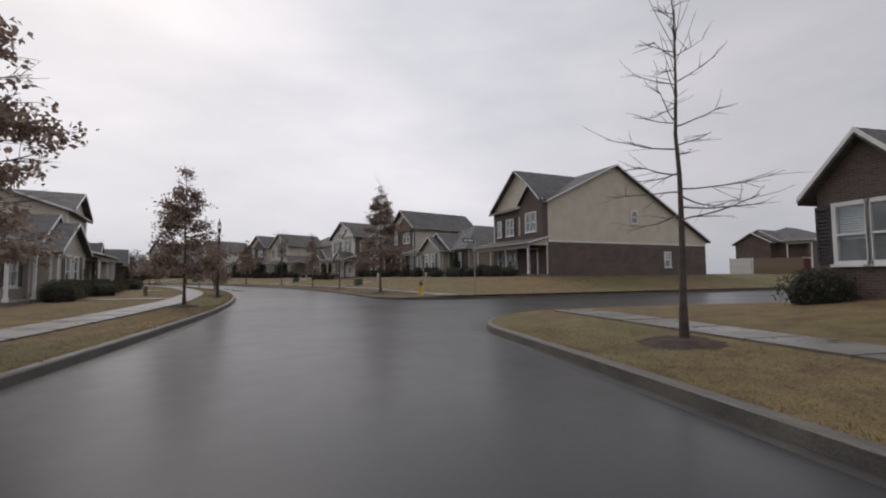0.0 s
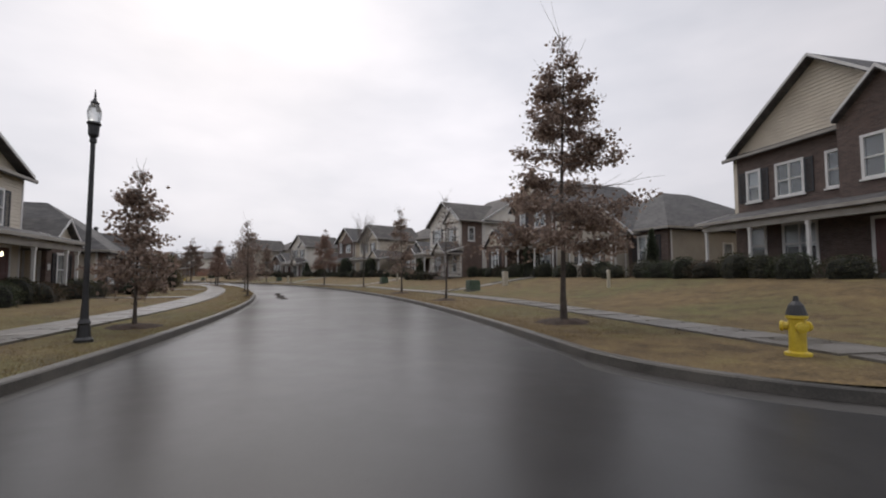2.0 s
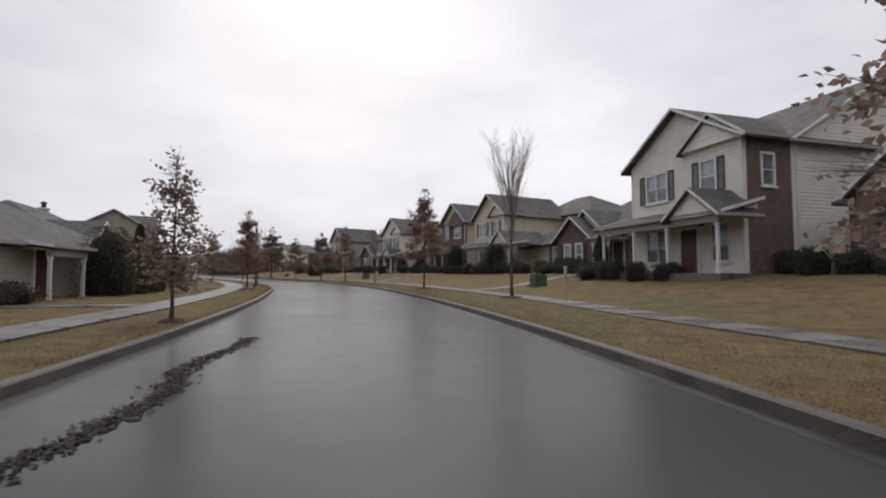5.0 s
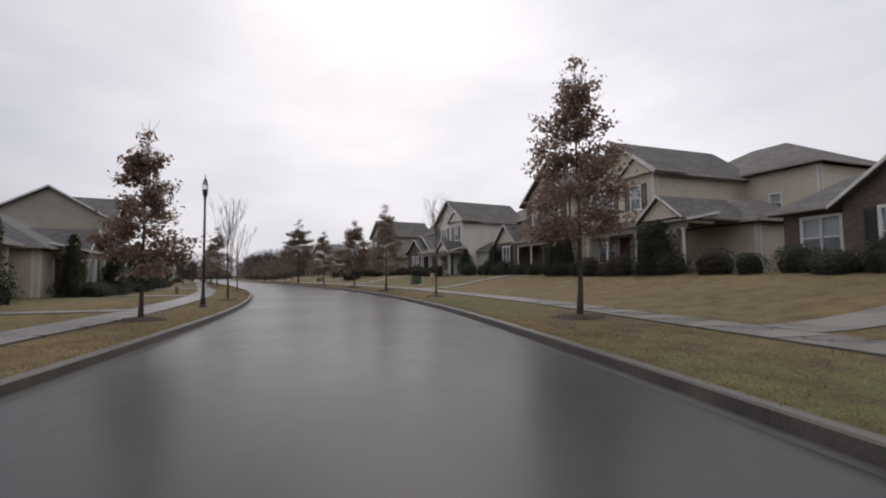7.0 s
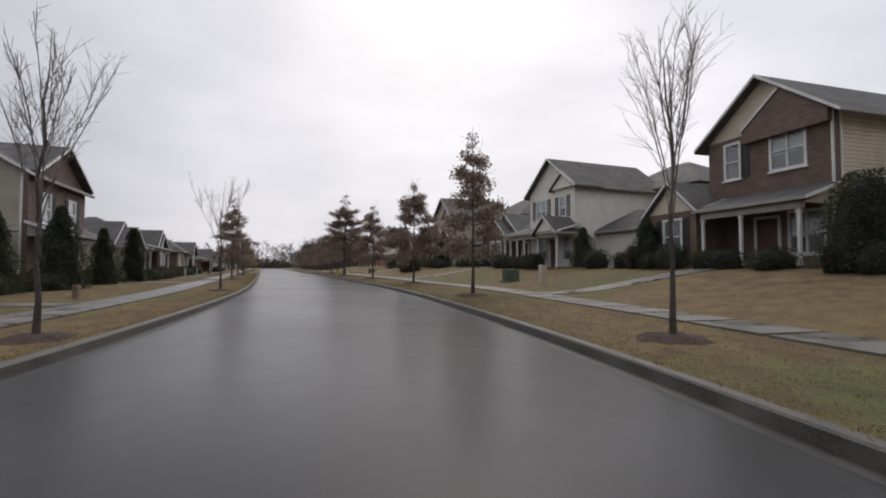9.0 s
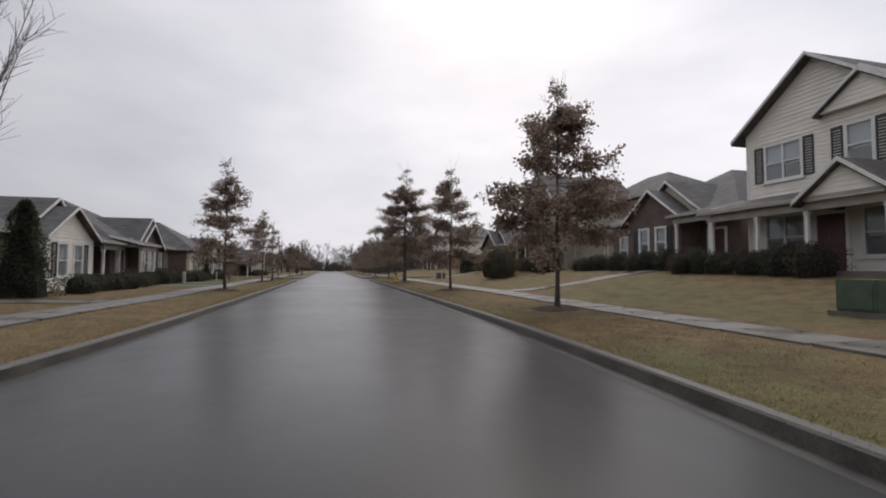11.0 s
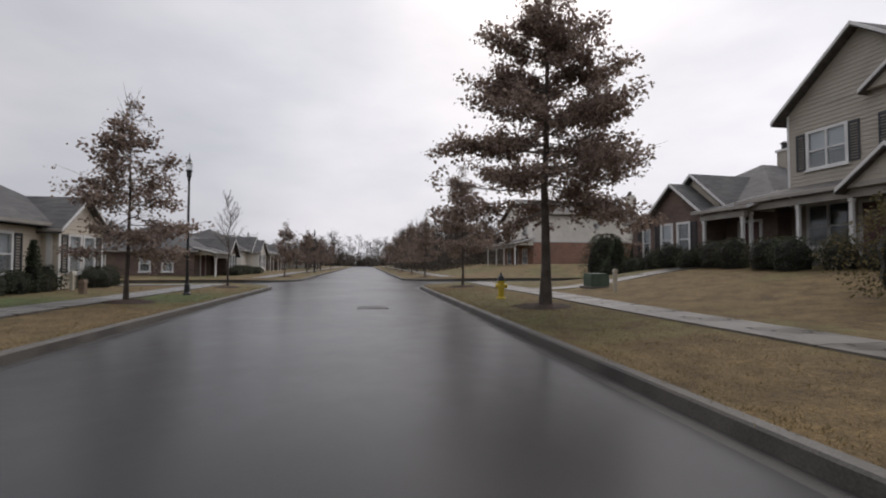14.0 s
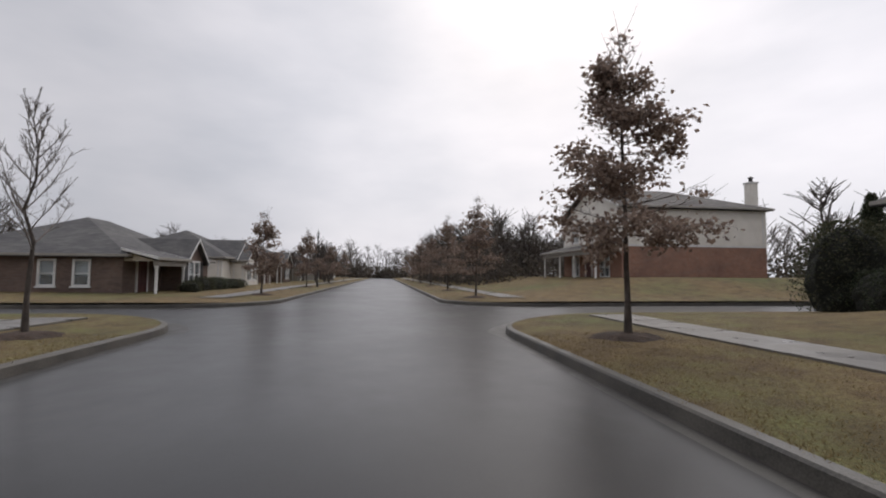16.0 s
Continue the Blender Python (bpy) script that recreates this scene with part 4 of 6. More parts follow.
def corner_house(s, lat, z, rot, label):
    """Two-storey corner house: brick ground floor, sided upper floor, hipped roof, end chimney, porch to the street."""
    h = House(s, lat, 1, z, label, rot, M_BRICK_RED, M_SIDING_PALE, M_SHINGLE_BROWN, 40)
    w, d = 10.0, 11.4
    x0, x1 = -w / 2, w / 2
    h.body(x0, x1, 0, d, -0.6, 2.95, M_BRICK_RED, M_BRICK_RED, front=((-2.5, 0.7, 1.4, 1.6, 4), (2.6, 0.7, 1.4, 1.6, 4)))
    h.body(x0, x1, 0, d, 2.95, 5.6, M_SIDING_PALE, M_SIDING_PALE, front=((-2.5, 3.6, 1.2, 1.4, 4), (2.6, 3.6, 1.2, 1.4, 4)), right=((d * 0.6, 4.3, 0.6, 0.6),))
    ridge_z, back_y = 5.6 + 2.3, d - 4.6
    for sgn in (-1, 1):
        xe = sgn * (x1 + 0.4)
        h.slope([(xe, -0.4, 5.76), (xe, d + 0.4, 5.76), (0, back_y, ridge_z), (0, -0.4, ridge_z)])
        h.rake((xe, -0.4, 5.76), (xe, d + 0.4, 5.76), "x" if sgn > 0 else "-x", 0.14)
        h.rake((xe, -0.4, 5.76), (0, -0.4, ridge_z), "y", 0.15)
    h.slope([(-x1 - 0.4, d + 0.4, 5.76), (x1 + 0.4, d + 0.4, 5.76), (0, back_y, ridge_z)])
    bm = bmesh.new()
    prism(bm, [(x0, 5.6), (x1, 5.6), (0, ridge_z - 0.16)], "y", 0.0, 0.2)
    part("gable_wall", bm, M_SIDING_PALE, h.root)
    bm = bmesh.new()
    box(bm, x1, x1 + 0.03, 0.0, d, 2.88, 3.02)
    part("band_trim", bm, M_TRIM, h.root)
    h.porch(x0, x1, 1.9, 2.6, 3.2, [x0 + 0.1, -1.4, 1.4, x1 - 0.1])
    h.door(0, -0.02, 0.2)
    h.chimney(x1 - 1.6, d + 0.36, 0.0, 8.0, w=0.62, d=0.62)
    h.inside(x0, x1, 0, d, 0, 5.4)
    return h


# ---------------------------------------------------------------- the houses of the right side
brick_gable_house(32.7, 19.5, 1.2, -3, "two-storey dark brick house with front gable, porch and siding end", w=8.6, depth=19.0, side_brick=True, ridge=3.3, back=3.3, seed=1)
cottage(43.2, 18.6, 1, 1.15, 0, "single-storey brick house with twin-gabled bay and white-framed windows", w=9.4, gable=(-0.6, 4.4), gable_rise=1.5, wall=M_BRICK_DARK,
        gable_wall=M_SIDING_GREY, rise=3.1, porch=(-4.7, -3.0), windows=((3.1, 1.0, 1.3, 1.6, 4, 2),), depth=12, e=2.85, sill=1.0, seed=2, side_wall=M_SIDING_GREY)
narrow_brick_house(51.3, 18.6, 1.22, 0, "narrow two-storey brick-front house with beige siding end wall and porch", M_SIDING, seed=3)
siding_gable_house(61.9, 15.8, 1.05, 0, "two-storey cream-sided house with gabled front and porch", M_SIDING_PALE, wing=0, seed=4, cross=3.35, w=6.8, rise=2.15)
cottage(72.6, 18.4, 1, 1.15, 0, "single-storey dark brick house with double gable, porch posts and chimney", w=9.6, gable=(0.6, 4.4), gable_rise=1.6, wall=M_BRICK_DARK,
        rise=3.3, porch=(3.0, 4.8), windows=((-3.3, 0.65, 1.5, 1.6, 4),), depth=12, chim=(0.2, 6.0, 7.0), seed=5)
siding_gable_house(84.9, 18.2, 1.22, 0, "two-storey cream-sided house with gabled front, hipped rear and low wing", M_SIDING, wing=4.4, hip_w=4.2, seed=6, entry=2.4)
narrow_brick_house(92.4, 18.5, 1.12, 0, "narrow two-storey brick-front house with front gable and white porch posts", M_SIDING, seed=7)
siding_gable_house(105.9, 17.3, 1.05, 0, "two-storey white-sided house with gabled front and brown roof", M_SIDING_PALE, wing=3.6, hip_w=3.6, seed=8)
cottage(115.1, 18.6, 1, 1.15, 0, "single-storey brick house with gabled bay and stone-coloured chimney", w=9.8, gable=(0.5, 4.2), gable_rise=1.55, wall=M_BRICK_DARK,
        rise=3.2, porch=(2.4, 4.8), windows=((-3.4, 0.65, 1.5, 1.6, 4),), depth=12, chim=(0.6, 6.0, 7.1), e=2.9, sill=0.9, seed=9)
siding_gable_house(131.0, 18.6, 1.25, 0, "two-storey tan-sided house with gabled front over a dark porch", M_SIDING_GREY, wing=4.4, hip_w=4.6, seed=10, e=6.3, rise=2.4)
cottage(138.4, 17.6, 1, 0.95, 3, "single-storey brick house with nested gables, tall windows and chimney", w=9.4, gable=(0.4, 3.6), gable_rise=1.5, wall=M_BRICK,
        rise=2.9, porch=(2.3, 4.6), windows=((-3.1, 0.75, 1.2, 1.6, 4, 2),), depth=11, chim=(0.2, 6.0, 6.5), e=2.7, sill=0.8, seed=11)
corner_house(165.0, 17.5, 0.55, 0, "two-storey corner house, red brick below cream siding, hipped roof")

# houses beyond the cross street and behind the side street
cottage(5.0, 14.4, 1, 0.9, 0, "dark brick house with front gable beside the side street", w=9.4, gable=(-3.2, 2.4), gable_rise=1.25, wall=M_BRICK_DARK, rise=2.9, porch=(2.6, 4.6), e=2.6, seed=15, second=False)
cottage(32.0, 58.5, 1, 0.9, 0, "distant grey-roofed house behind the side street", w=8.0, wall=M_BRICK_DARK, rise=2.0, e=4.3, seed=16)

# ---------------------------------------------------------------- the houses of the left side
cottage(27.2, 13.0, -1, 0.28, 0, "single-storey grey-tan house with gabled bay and shuttered windows", w=10, gable=(3.0, 4.0), gable_rise=1.4, wall=M_SIDING_GREY, gable_wall=M_SIDING_GREY,
        rise=2.7, porch=(-4.8, -2.0), windows=((-0.3, 0.65, 1.3, 1.5, 4, 2),), second=True, seed=21)
h = left_two_storey(40.2, 13.2, 0.28, "two-storey beige-sided house with gabled front, shutters and porch", M_SIDING, wing=4.0, brick_front=False, seed=22, rise=1.5)
bm = bmesh.new()
lathe(bm, [(0.035, 0.0), (0.05, 0.03), (0.05, 0.14), (0.02, 0.2)], 8, 1.75, -0.16)
bm.transform(Matrix.Translation((0, 0, 1.82)))
part("porch_lamp", bm, M_LAMP, h.root, "small lit lantern on the porch wall")
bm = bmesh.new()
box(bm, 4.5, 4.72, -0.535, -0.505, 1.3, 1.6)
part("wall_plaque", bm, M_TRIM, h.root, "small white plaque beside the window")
cottage(52.6, 11.4, -1, 0.25, 0, "low dark brick house with white-trimmed gable and cream end wall", w=7.2, depth=9.0, gable=(1.5, 3.0), gable_rise=1.3, wall=M_BRICK, side_wall=M_SIDING,
        rise=2.9, porch=None, windows=((-1.9, 0.65, 1.3, 1.5, 4, 2),), second=False, e=2.3, bay=0.6, seed=23)
h = cottage(65.2, 11.6, -1, 0.05, 0, "low grey-tan house with hipped roof, recessed porch and chimney", w=14.8, depth=7.0, gable=None, wall=M_SIDING_GREY,
            rise=2.1, porch=None, windows=((-6.2, 0.55, 0.8, 1.4, 2), (4.6, 0.55, 1.4, 1.4, 4)), second=False, chim=(2.4, 3.7, 4.9), e=2.15, seed=24)
h.porch(-1.3, 1.4, 0.9, 2.1, 2.3, [-1.2, 1.3], floor=0.12)
h.door(0.1, -0.02, 0.12)
h = cottage(81.6, 14.4, -1, 0.25, 0, "low brown-tan house with hipped roof, shuttered window bay and chimney", w=13.6, depth=8.0, gable=(-4.4, 4.0), gable_rise=1.35, wall=M_SIDING_GREY,
            gable_wall=M_SIDING_GREY, rise=2.6, porch=None, windows=(), gable_windows=1, second=False, chim=(3.4, 4.4, 5.5), e=2.55, bay=0.9, seed=124)
h.body(-2.2, 2.6, -0.9, 0, -0.6, 2.55, M_SIDING_GREY, M_SIDING_GREY, front=((0.3, 0.65, 1.7, 1.55, 4, 2),))
h.slope([(-2.4, -1.25, 2.55), (2.95, -1.25, 2.55), (1.7, 2.0, 3.9), (-2.4, 2.0, 3.9)])
h.slope([(2.95, -1.25, 2.55), (2.95, 2.0, 2.55), (1.7, 2.0, 3.9)])
h.rake((-2.4, -1.25, 2.55), (2.95, -1.25, 2.55), "y", 0.14)
bm = bmesh.new()
box(bm, -2.25, 2.65, -0.96, -0.9, 0.28, 0.36)
part("ledge", bm, M_TRIM, h.root)
cottage(96.3, 13.5, -1, 0.2, 0, "low cream-sided house with small brick gable and entry porch", w=10.2, gable=(-0.4, 3.2), gable_rise=1.3, wall=M_SIDING, gable_wall=M_BRICK,
        rise=2.9, porch=(-3.6, -2.0), windows=((3.2, 0.65, 1.4, 1.5, 4),), gable_windows=1, second=False, e=2.55, bay=1.0, seed=25)
left_two_storey(106.8, 13.0, 0.25, "two-storey brick-front house with siding end wall and front gable", M_SIDING_GREY, wing=0, brick_front=True, seed=26, depth=7.0, rise=1.9)
cottage(118.3, 13.6, -1, 0.25, 0, "low cream house with gabled bay, dark shutters and porch posts", w=8.6, gable=(-0.4, 4.0), gable_rise=1.35, wall=M_SIDING, gable_wall=M_SIDING_PALE,
        rise=2.7, porch=(2.1, 4.2), seed=27)
cottage(127.5, 12.7, -1, 0.25, 0, "low brown brick house with gable, shutters and tall white windows", w=9.4, gable=(-0.7, 3.4), gable_rise=1.35, wall=M_BRICK,
        rise=2.9, porch=(-4.6, -2.5), windows=((2.7, 0.65, 1.1, 1.5, 4, 2),), second=True, bay=0.6, seed=28)
cottage(137.5, 11.7, -1, 0.25, 0, "low cream-fronted house with gabled bay, dark shutters and brick end wall", w=6.9, gable=(1.9, 3.0), gable_rise=1.25, wall=M_SIDING, side_wall=M_BRICK, gable_wall=M_SIDING,
        rise=2.5, porch=None, windows=((-1.5, 0.65, 0.9, 1.5, 2, 2),), gable_windows=2, second=False, bay=0.6, seed=29)
cottage(161.0, 12.3, -1, -0.15, 0, "low brick corner house with broad hipped roof and white porch posts", w=11.0, depth=9.0, gable=(-0.2, 2.6), gable_rise=1.2, e=2.25, wall=M_BRICK, side_windows=(1.9, 3.5, 6.6),
        rise=2.4, porch=(-5.4, -2.0), windows=((3.6, 0.65, 1.4, 1.5, 4),), second=False, seed=30)
for i, s in enumerate((176, 189, 202, 215, 229, 244)):
    cottage(s, 12.8, -1, 0.12, 0, "distant low house in a row along the street", w=10.5, gable=(1.2 if i % 2 else -1.0, 3.8), gable_rise=1.35,
            wall=(M_SIDING_PALE, M_BRICK, M_SIDING_GREY)[i % 3], rise=2.7, porch=(2.6, 5.0) if i % 2 == 0 else (-5.0, -2.6), second=i % 2 == 0, seed=31 + i)


# ---------------------------------------------------------------- trees
def tube(verts, faces, pts, radii, n):
    """A bent, tapering tube."""
    base = len(verts)
    for i, p in enumerate(pts):
        d = (pts[min(i + 1, len(pts) - 1)] - pts[max(i - 1, 0)]).normalized()
        u = d.orthogonal().normalized()
        v = d.cross(u)
        for k in range(n):
            a = 2 * math.pi * k / n
            verts.append(p + (u * math.cos(a) + v * math.sin(a)) * radii[i])
    for i in range(len(pts) - 1):
        for k in range(n):
            a, b = base + i * n + k, base + i * n + (k + 1) % n
            faces.append((a, b, b + n, a + n))


def leaves_mesh(name, centres, size, rng, mat, droop=0.4):
    """One bent four-cornered leaf for each centre."""
    verts, faces = [], []
    for c in centres:
        d = Vector((rng.gauss(0, 1), rng.gauss(0, 1), rng.gauss(-droop, 0.7))).normalized()
        u = d.orthogonal().normalized()
        u.rotate(Matrix.Rotation(rng.uniform(0, 6.28), 3, d))
        w = d.cross(u).normalized()
        l = size * rng.uniform(0.7, 1.3)
        b = len(verts)
        verts += [c, c + d * l * 0.5 + u * l * 0.33 + w * l * 0.1, c + d * l, c + d * l * 0.5 - u * l * 0.33 + w * l * 0.1]
        faces += [(b, b + 1, b + 2), (b, b + 2, b + 3)]
    return pydata(name, verts, faces, mat)


def bend(p, d, length, n, rng, lift=0.0, wob=0.12):
    """Points of a branch from p towards d, bending by lift."""
    pts = [p.copy()]
    d = d.normalized()
    for i in range(n):
        d = (d + Vector((rng.gauss(0, wob), rng.gauss(0, wob), rng.gauss(0, wob * 0.6) + lift))).normalized()
        pts.append(pts[-1] + d * (length / n))
    return pts


def oak(s, lat, height, label, leaves=1500, spread=0.27, first=0.24, seed=0, mat=None, leaf=0.17, thick=0.009, bare_top=0.22, scale_low=1.0, gaps=0.25, sparse=1.0):
    """Young pin oak that keeps its brown leaves: straight stem, level lower limbs, cone-shaped crown."""
    rng = random.Random(seed * 13 + 5)
    z0 = ground_z(s, lat)
    root = tagged(empty("tree", Matrix.Translation(at(s, lat, z0))), label, "tree", "street trees")
    top = Vector((rng.uniform(-0.02, 0.02) * height, rng.uniform(-0.02, 0.02) * height, height))
    n = 9
    stem = [Vector((top.x * (i / n) ** 1.3 + rng.gauss(0, 0.012) * height * 0.2, top.y * (i / n) ** 1.3 + rng.gauss(0, 0.012) * height * 0.2, height * i / n - (0.1 if i == 0 else 0))) for i in range(n + 1)]
    r0 = height * thick + 0.012
    verts, faces = [], []
    radii = [r0 * (1 - 0.93 * (i / n) ** 0.85) for i in range(n + 1)]
    radii[0] *= 1.35
    tube(verts, faces, stem, radii, 9)
    ob = new("trunk", pydata("trunk", verts, faces, M_BARK, True))
    ob.parent = root
    verts, faces, centres = [], [], []
    count = int((26 + height * 5) * sparse)
    whorls = int(7 + height * 0.75)
    for i in range(count):
        level = int(whorls * (i + 0.5) / count)
        f = first + (0.97 - first) * min(max((level + 0.5 + rng.gauss(0, 0.24 if leaves < 3000 else 0.5)) / whorls, 0.0), 1.0)
        a = i * 2.4 + rng.gauss(0, 0.35)
        g = (f - first) / (1 - first)
        reach = height * spread * ((1 - g) ** 1.08 + 0.04) * (0.72 + 0.28 * min(g * 5, 1)) * rng.uniform(0.72, 1.16) * (scale_low if g < 0.3 else 1.0)
        k = min(int(f * n), n - 1)
        p = stem[k].lerp(stem[k + 1], f * n - k)
        slope = -0.16 + 0.85 * g ** 1.3 + rng.gauss(0, 0.08)
        pts = bend(p, Vector((math.cos(a), math.sin(a), slope)), reach, 6, rng, 0.03, 0.09)
        rb = max(0.006, r0 * 0.24 * (1 - 0.75 * g))
        tube(verts, faces, pts, [rb * (1 - 0.8 * j / 6) + 0.0025 for j in range(7)], 4)
        subs = int((6 + reach * 5) * sparse)
        full = rng.random() > gaps
        for q in range(subs):
            fq = rng.uniform(0.2, 1.0)
            kk = min(int(fq * 6), 5)
            p2 = pts[kk].lerp(pts[kk + 1], fq * 6 - kk)
            d2 = (pts[kk + 1] - pts[kk]).normalized() + Vector((rng.gauss(0, 0.75), rng.gauss(0, 0.75), rng.gauss(0.0, 0.17)))
            pts2 = bend(p2, d2, reach * rng.uniform(0.16, 0.42) + 0.14, 3, rng, 0.02, 0.15)
            tube(verts, faces, pts2, [0.006, 0.005, 0.004, 0.0025], 3)
            if g < 1 - bare_top and full:
                centres += [pts2[1 + j % 3] for j in range(3)]
            elif rng.random() < (0.1 if full else 0.25):
                centres.append(pts2[2])
    # fine bare shoots that stand up round the leader
    for i in range(14):
        f = rng.uniform(0.66, 0.96)
        k = min(int(f * n), n - 1)
        a = rng.uniform(0, 6.28)
        pts = bend(stem[k].lerp(stem[k + 1], f * n - k), Vector((math.cos(a) * 0.5, math.sin(a) * 0.5, 1.0)), height * rng.uniform(0.08, 0.19), 4, rng, 0.04, 0.06)
        tube(verts, faces, pts, [0.007, 0.006, 0.005, 0.004, 0.003], 3)
    tw = new("branchwork", pydata("branchwork", verts, faces, M_TWIG))
    tagged(tw, "bare grey-brown branches and twigs", kind="stuff")
    tw.parent = root
    pick = []
    while centres and len(pick) < leaves * (3.8 if leaves < 1200 else 5.0):
        c = rng.choice(centres)
        for _ in range(6):
            pick.append(c + Vector((rng.gauss(0, 0.1), rng.gauss(0, 0.1), rng.gauss(-0.05, 0.085))))
    if leaves and pick:
        cr = new("crown", leaves_mesh("crown", pick, leaf * 0.62, rng, mat or M_LEAF_OAK))
        cr.parent = root
    mulch_ring(s, lat, min(0.5 + 0.04 * height, max((abs(lat) - ROAD - 0.2) * 0.9, 0.26)))
    return root


def bare_tree(s, lat, height, label, seed=0, vase=1.0, first=0.22, limbs=16, thick=0.012, mulch=True, reach=1.0, fan=0.0, low=0.0):
    """Leafless tree whose limbs climb steeply and fork into fine twigs."""
    rng = random.Random(seed * 17 + 3)
    z0 = ground_z(s, lat) if abs(lat) < 60 else 0
    root = tagged(empty("tree", Matrix.Translation(at(s, lat, z0))), label, "tree", "street trees")
    r0 = height * thick + 0.012
    n = 8
    stem = [Vector((rng.gauss(0, 0.006) * height * i / 3, rng.gauss(0, 0.006) * height * i / 3, height * 0.97 * i / n - (0.1 if i == 0 else 0))) for i in range(n + 1)]
    verts, faces = [], []
    tube(verts, faces, stem, [r0 * (1.3 if i == 0 else 1 - 0.93 * (i / n) ** 0.8) for i in range(n + 1)], 9)
    ob = new("trunk", pydata("trunk", verts, faces, M_BARK, True))
    ob.parent = root
    verts, faces = [], []
    for i in range(limbs):
        f = first + (0.92 - first) * i / limbs
        a = i * 2.4 + rng.gauss(0, 0.3)
        k = min(int(f * n), n - 1)
        p = stem[k].lerp(stem[k + 1], f * n - k)
        length = height * (1 - f) * rng.uniform(0.62, 0.9) * reach
        lean, lift, stray = vase, 0.05, 0.7
        if fan:            # long straight limbs that fan out of the upper trunk
            f = first + 0.3 * i / limbs
            p = stem[int(f * n)].lerp(stem[int(f * n) + 1], f * n - int(f * n))
            lean, lift, stray = fan * rng.uniform(0.35, 1.1), 0.012, 0.36
            length = height * (rng.uniform(0.8, 1.0) - f) * math.sqrt(1 + lean * lean)
        elif low:          # long low limbs, short ones round the leader
            lean, lift = low * (1.25 - f), 0.03
            length = height * (0.1 + 0.5 * (1 - f) ** 1.5) * rng.uniform(0.8, 1.1)
        pts = bend(p, Vector((math.cos(a) * lean, math.sin(a) * lean, 1.05)), length, 8, rng, lift, 0.05 if fan else 0.07)
        rb = max(0.009, r0 * 0.3 * (1 - f))
        tube(verts, faces, pts, [rb * (1 - 0.85 * j / 8) + 0.003 for j in range(9)], 5)
        for q in range(10):
            fq = rng.uniform(0.15, 0.95)
            kk = min(int(fq * 8), 7)
            p2 = pts[kk].lerp(pts[kk + 1], fq * 8 - kk)
            d2 = (pts[kk + 1] - pts[kk]).normalized() * 1.4 + Vector((rng.gauss(0, stray), rng.gauss(0, stray), rng.gauss(0.2, 0.3)))
            l2 = length * rng.uniform(0.16, 0.42) * (1.1 - fq * 0.5)
            pts2 = bend(p2, d2, l2, 4, rng, 0.05, 0.1)
            tube(verts, faces, pts2, [0.0055, 0.005, 0.004, 0.003, 0.002], 3)
            for w in range(4):
                p3 = pts2[1 + w % 3]
                d3 = (pts2[-1] - pts2[0]).normalized() + Vector((rng.gauss(0, 0.6), rng.gauss(0, 0.6), rng.gauss(0.2, 0.3)))
                tube(verts, faces, bend(p3, d3, l2 * rng.uniform(0.3, 0.6), 2, rng, 0.03, 0.1), [0.0035, 0.003, 0.002], 3)
    tw = new("branchwork", pydata("branchwork", verts, faces, M_TWIG))
    tagged(tw, "bare grey-brown branches and twigs", kind="stuff")
    tw.parent = root
    if mulch:
        mulch_ring(s, lat, min(0.65, max((abs(lat) - ROAD - 0.2) * 0.9, 0.26)))
    return root


def mulch_ring(s, lat, r):
    """Low heap of bark mulch round a tree's foot."""
    rng = random.Random(int(s * 31 + lat * 7))
    z0 = ground_z(s, lat)
    c = at(s, lat)
    verts, faces = [Vector((0, 0, 0.09))], []
    n = 18
    for k, (f, z) in enumerate(((0.55, 0.06), (1.0, -0.03))):
        for i in range(n):
            a = 2 * math.pi * i / n
            q = r * f * rng.uniform(0.86, 1.12)
            verts.append(Vector((q * math.cos(a), q * math.sin(a), z + rng.uniform(-0.012, 0.018))))
    for i in range(n):
        j = (i + 1) % n
        faces += [(0, 1 + i, 1 + j), (1 + i, 1 + n + i, 1 + n + j, 1 + j)]
    ob = new("mulch_ring", pydata("mulch_ring", verts, faces, M_MULCH))
    ob.matrix_world = Matrix.Translation((c.x, c.y, z0))
    tagged(ob, "dark bark mulch ring round a tree foot", "mulch", "mulch rings")


OAK = "young pin oak holding brown leaves beside the pavement"
THIN = "slender pin oak with sparse brown leaves beside the street"
BARE = "leafless young street tree with bare twigs"
oak(19.6, -5.0, 5.6, OAK, 1700, 0.265, seed=1)
oak(7.5, -5.2, 6.6, OAK, 1900, 0.27, seed=2)
oak(30.3, -4.65, 3.6, OAK, 750, 0.21, seed=3)
oak(46.6, -4.0, 4.35, THIN, 480, 0.27, seed=4)
oak(55.5, -4.2, 3.9, OAK, 500, 0.2, seed=5)
oak(75.7, -5.2, 5.25, OAK, 1300, 0.215, seed=6, mat=M_LEAF_OAK_RED)
bare_tree(85.7, -4.5, 5.1, BARE, 7, thick=0.0075, limbs=9, first=0.32, fan=0.44)
bare_tree(99.6, -4.5, 5.1, BARE, 71, thick=0.008, limbs=9, first=0.28, fan=0.5)
oak(117.2, -5.4, 6.6, OAK, 1900, 0.27, seed=9)
oak(131.8, -5.7, 5.9, OAK, 1500, 0.29, seed=10, gaps=0.3)
bare_tree(139.7, -5.3, 4.6, BARE, 11, first=0.34, thick=0.009, limbs=22, low=1.25)
oak(6.1, 5.7, 6.2, "leafless young oak with level bare branches on the verge", 0, 0.26, seed=12, first=0.3, sparse=0.55)
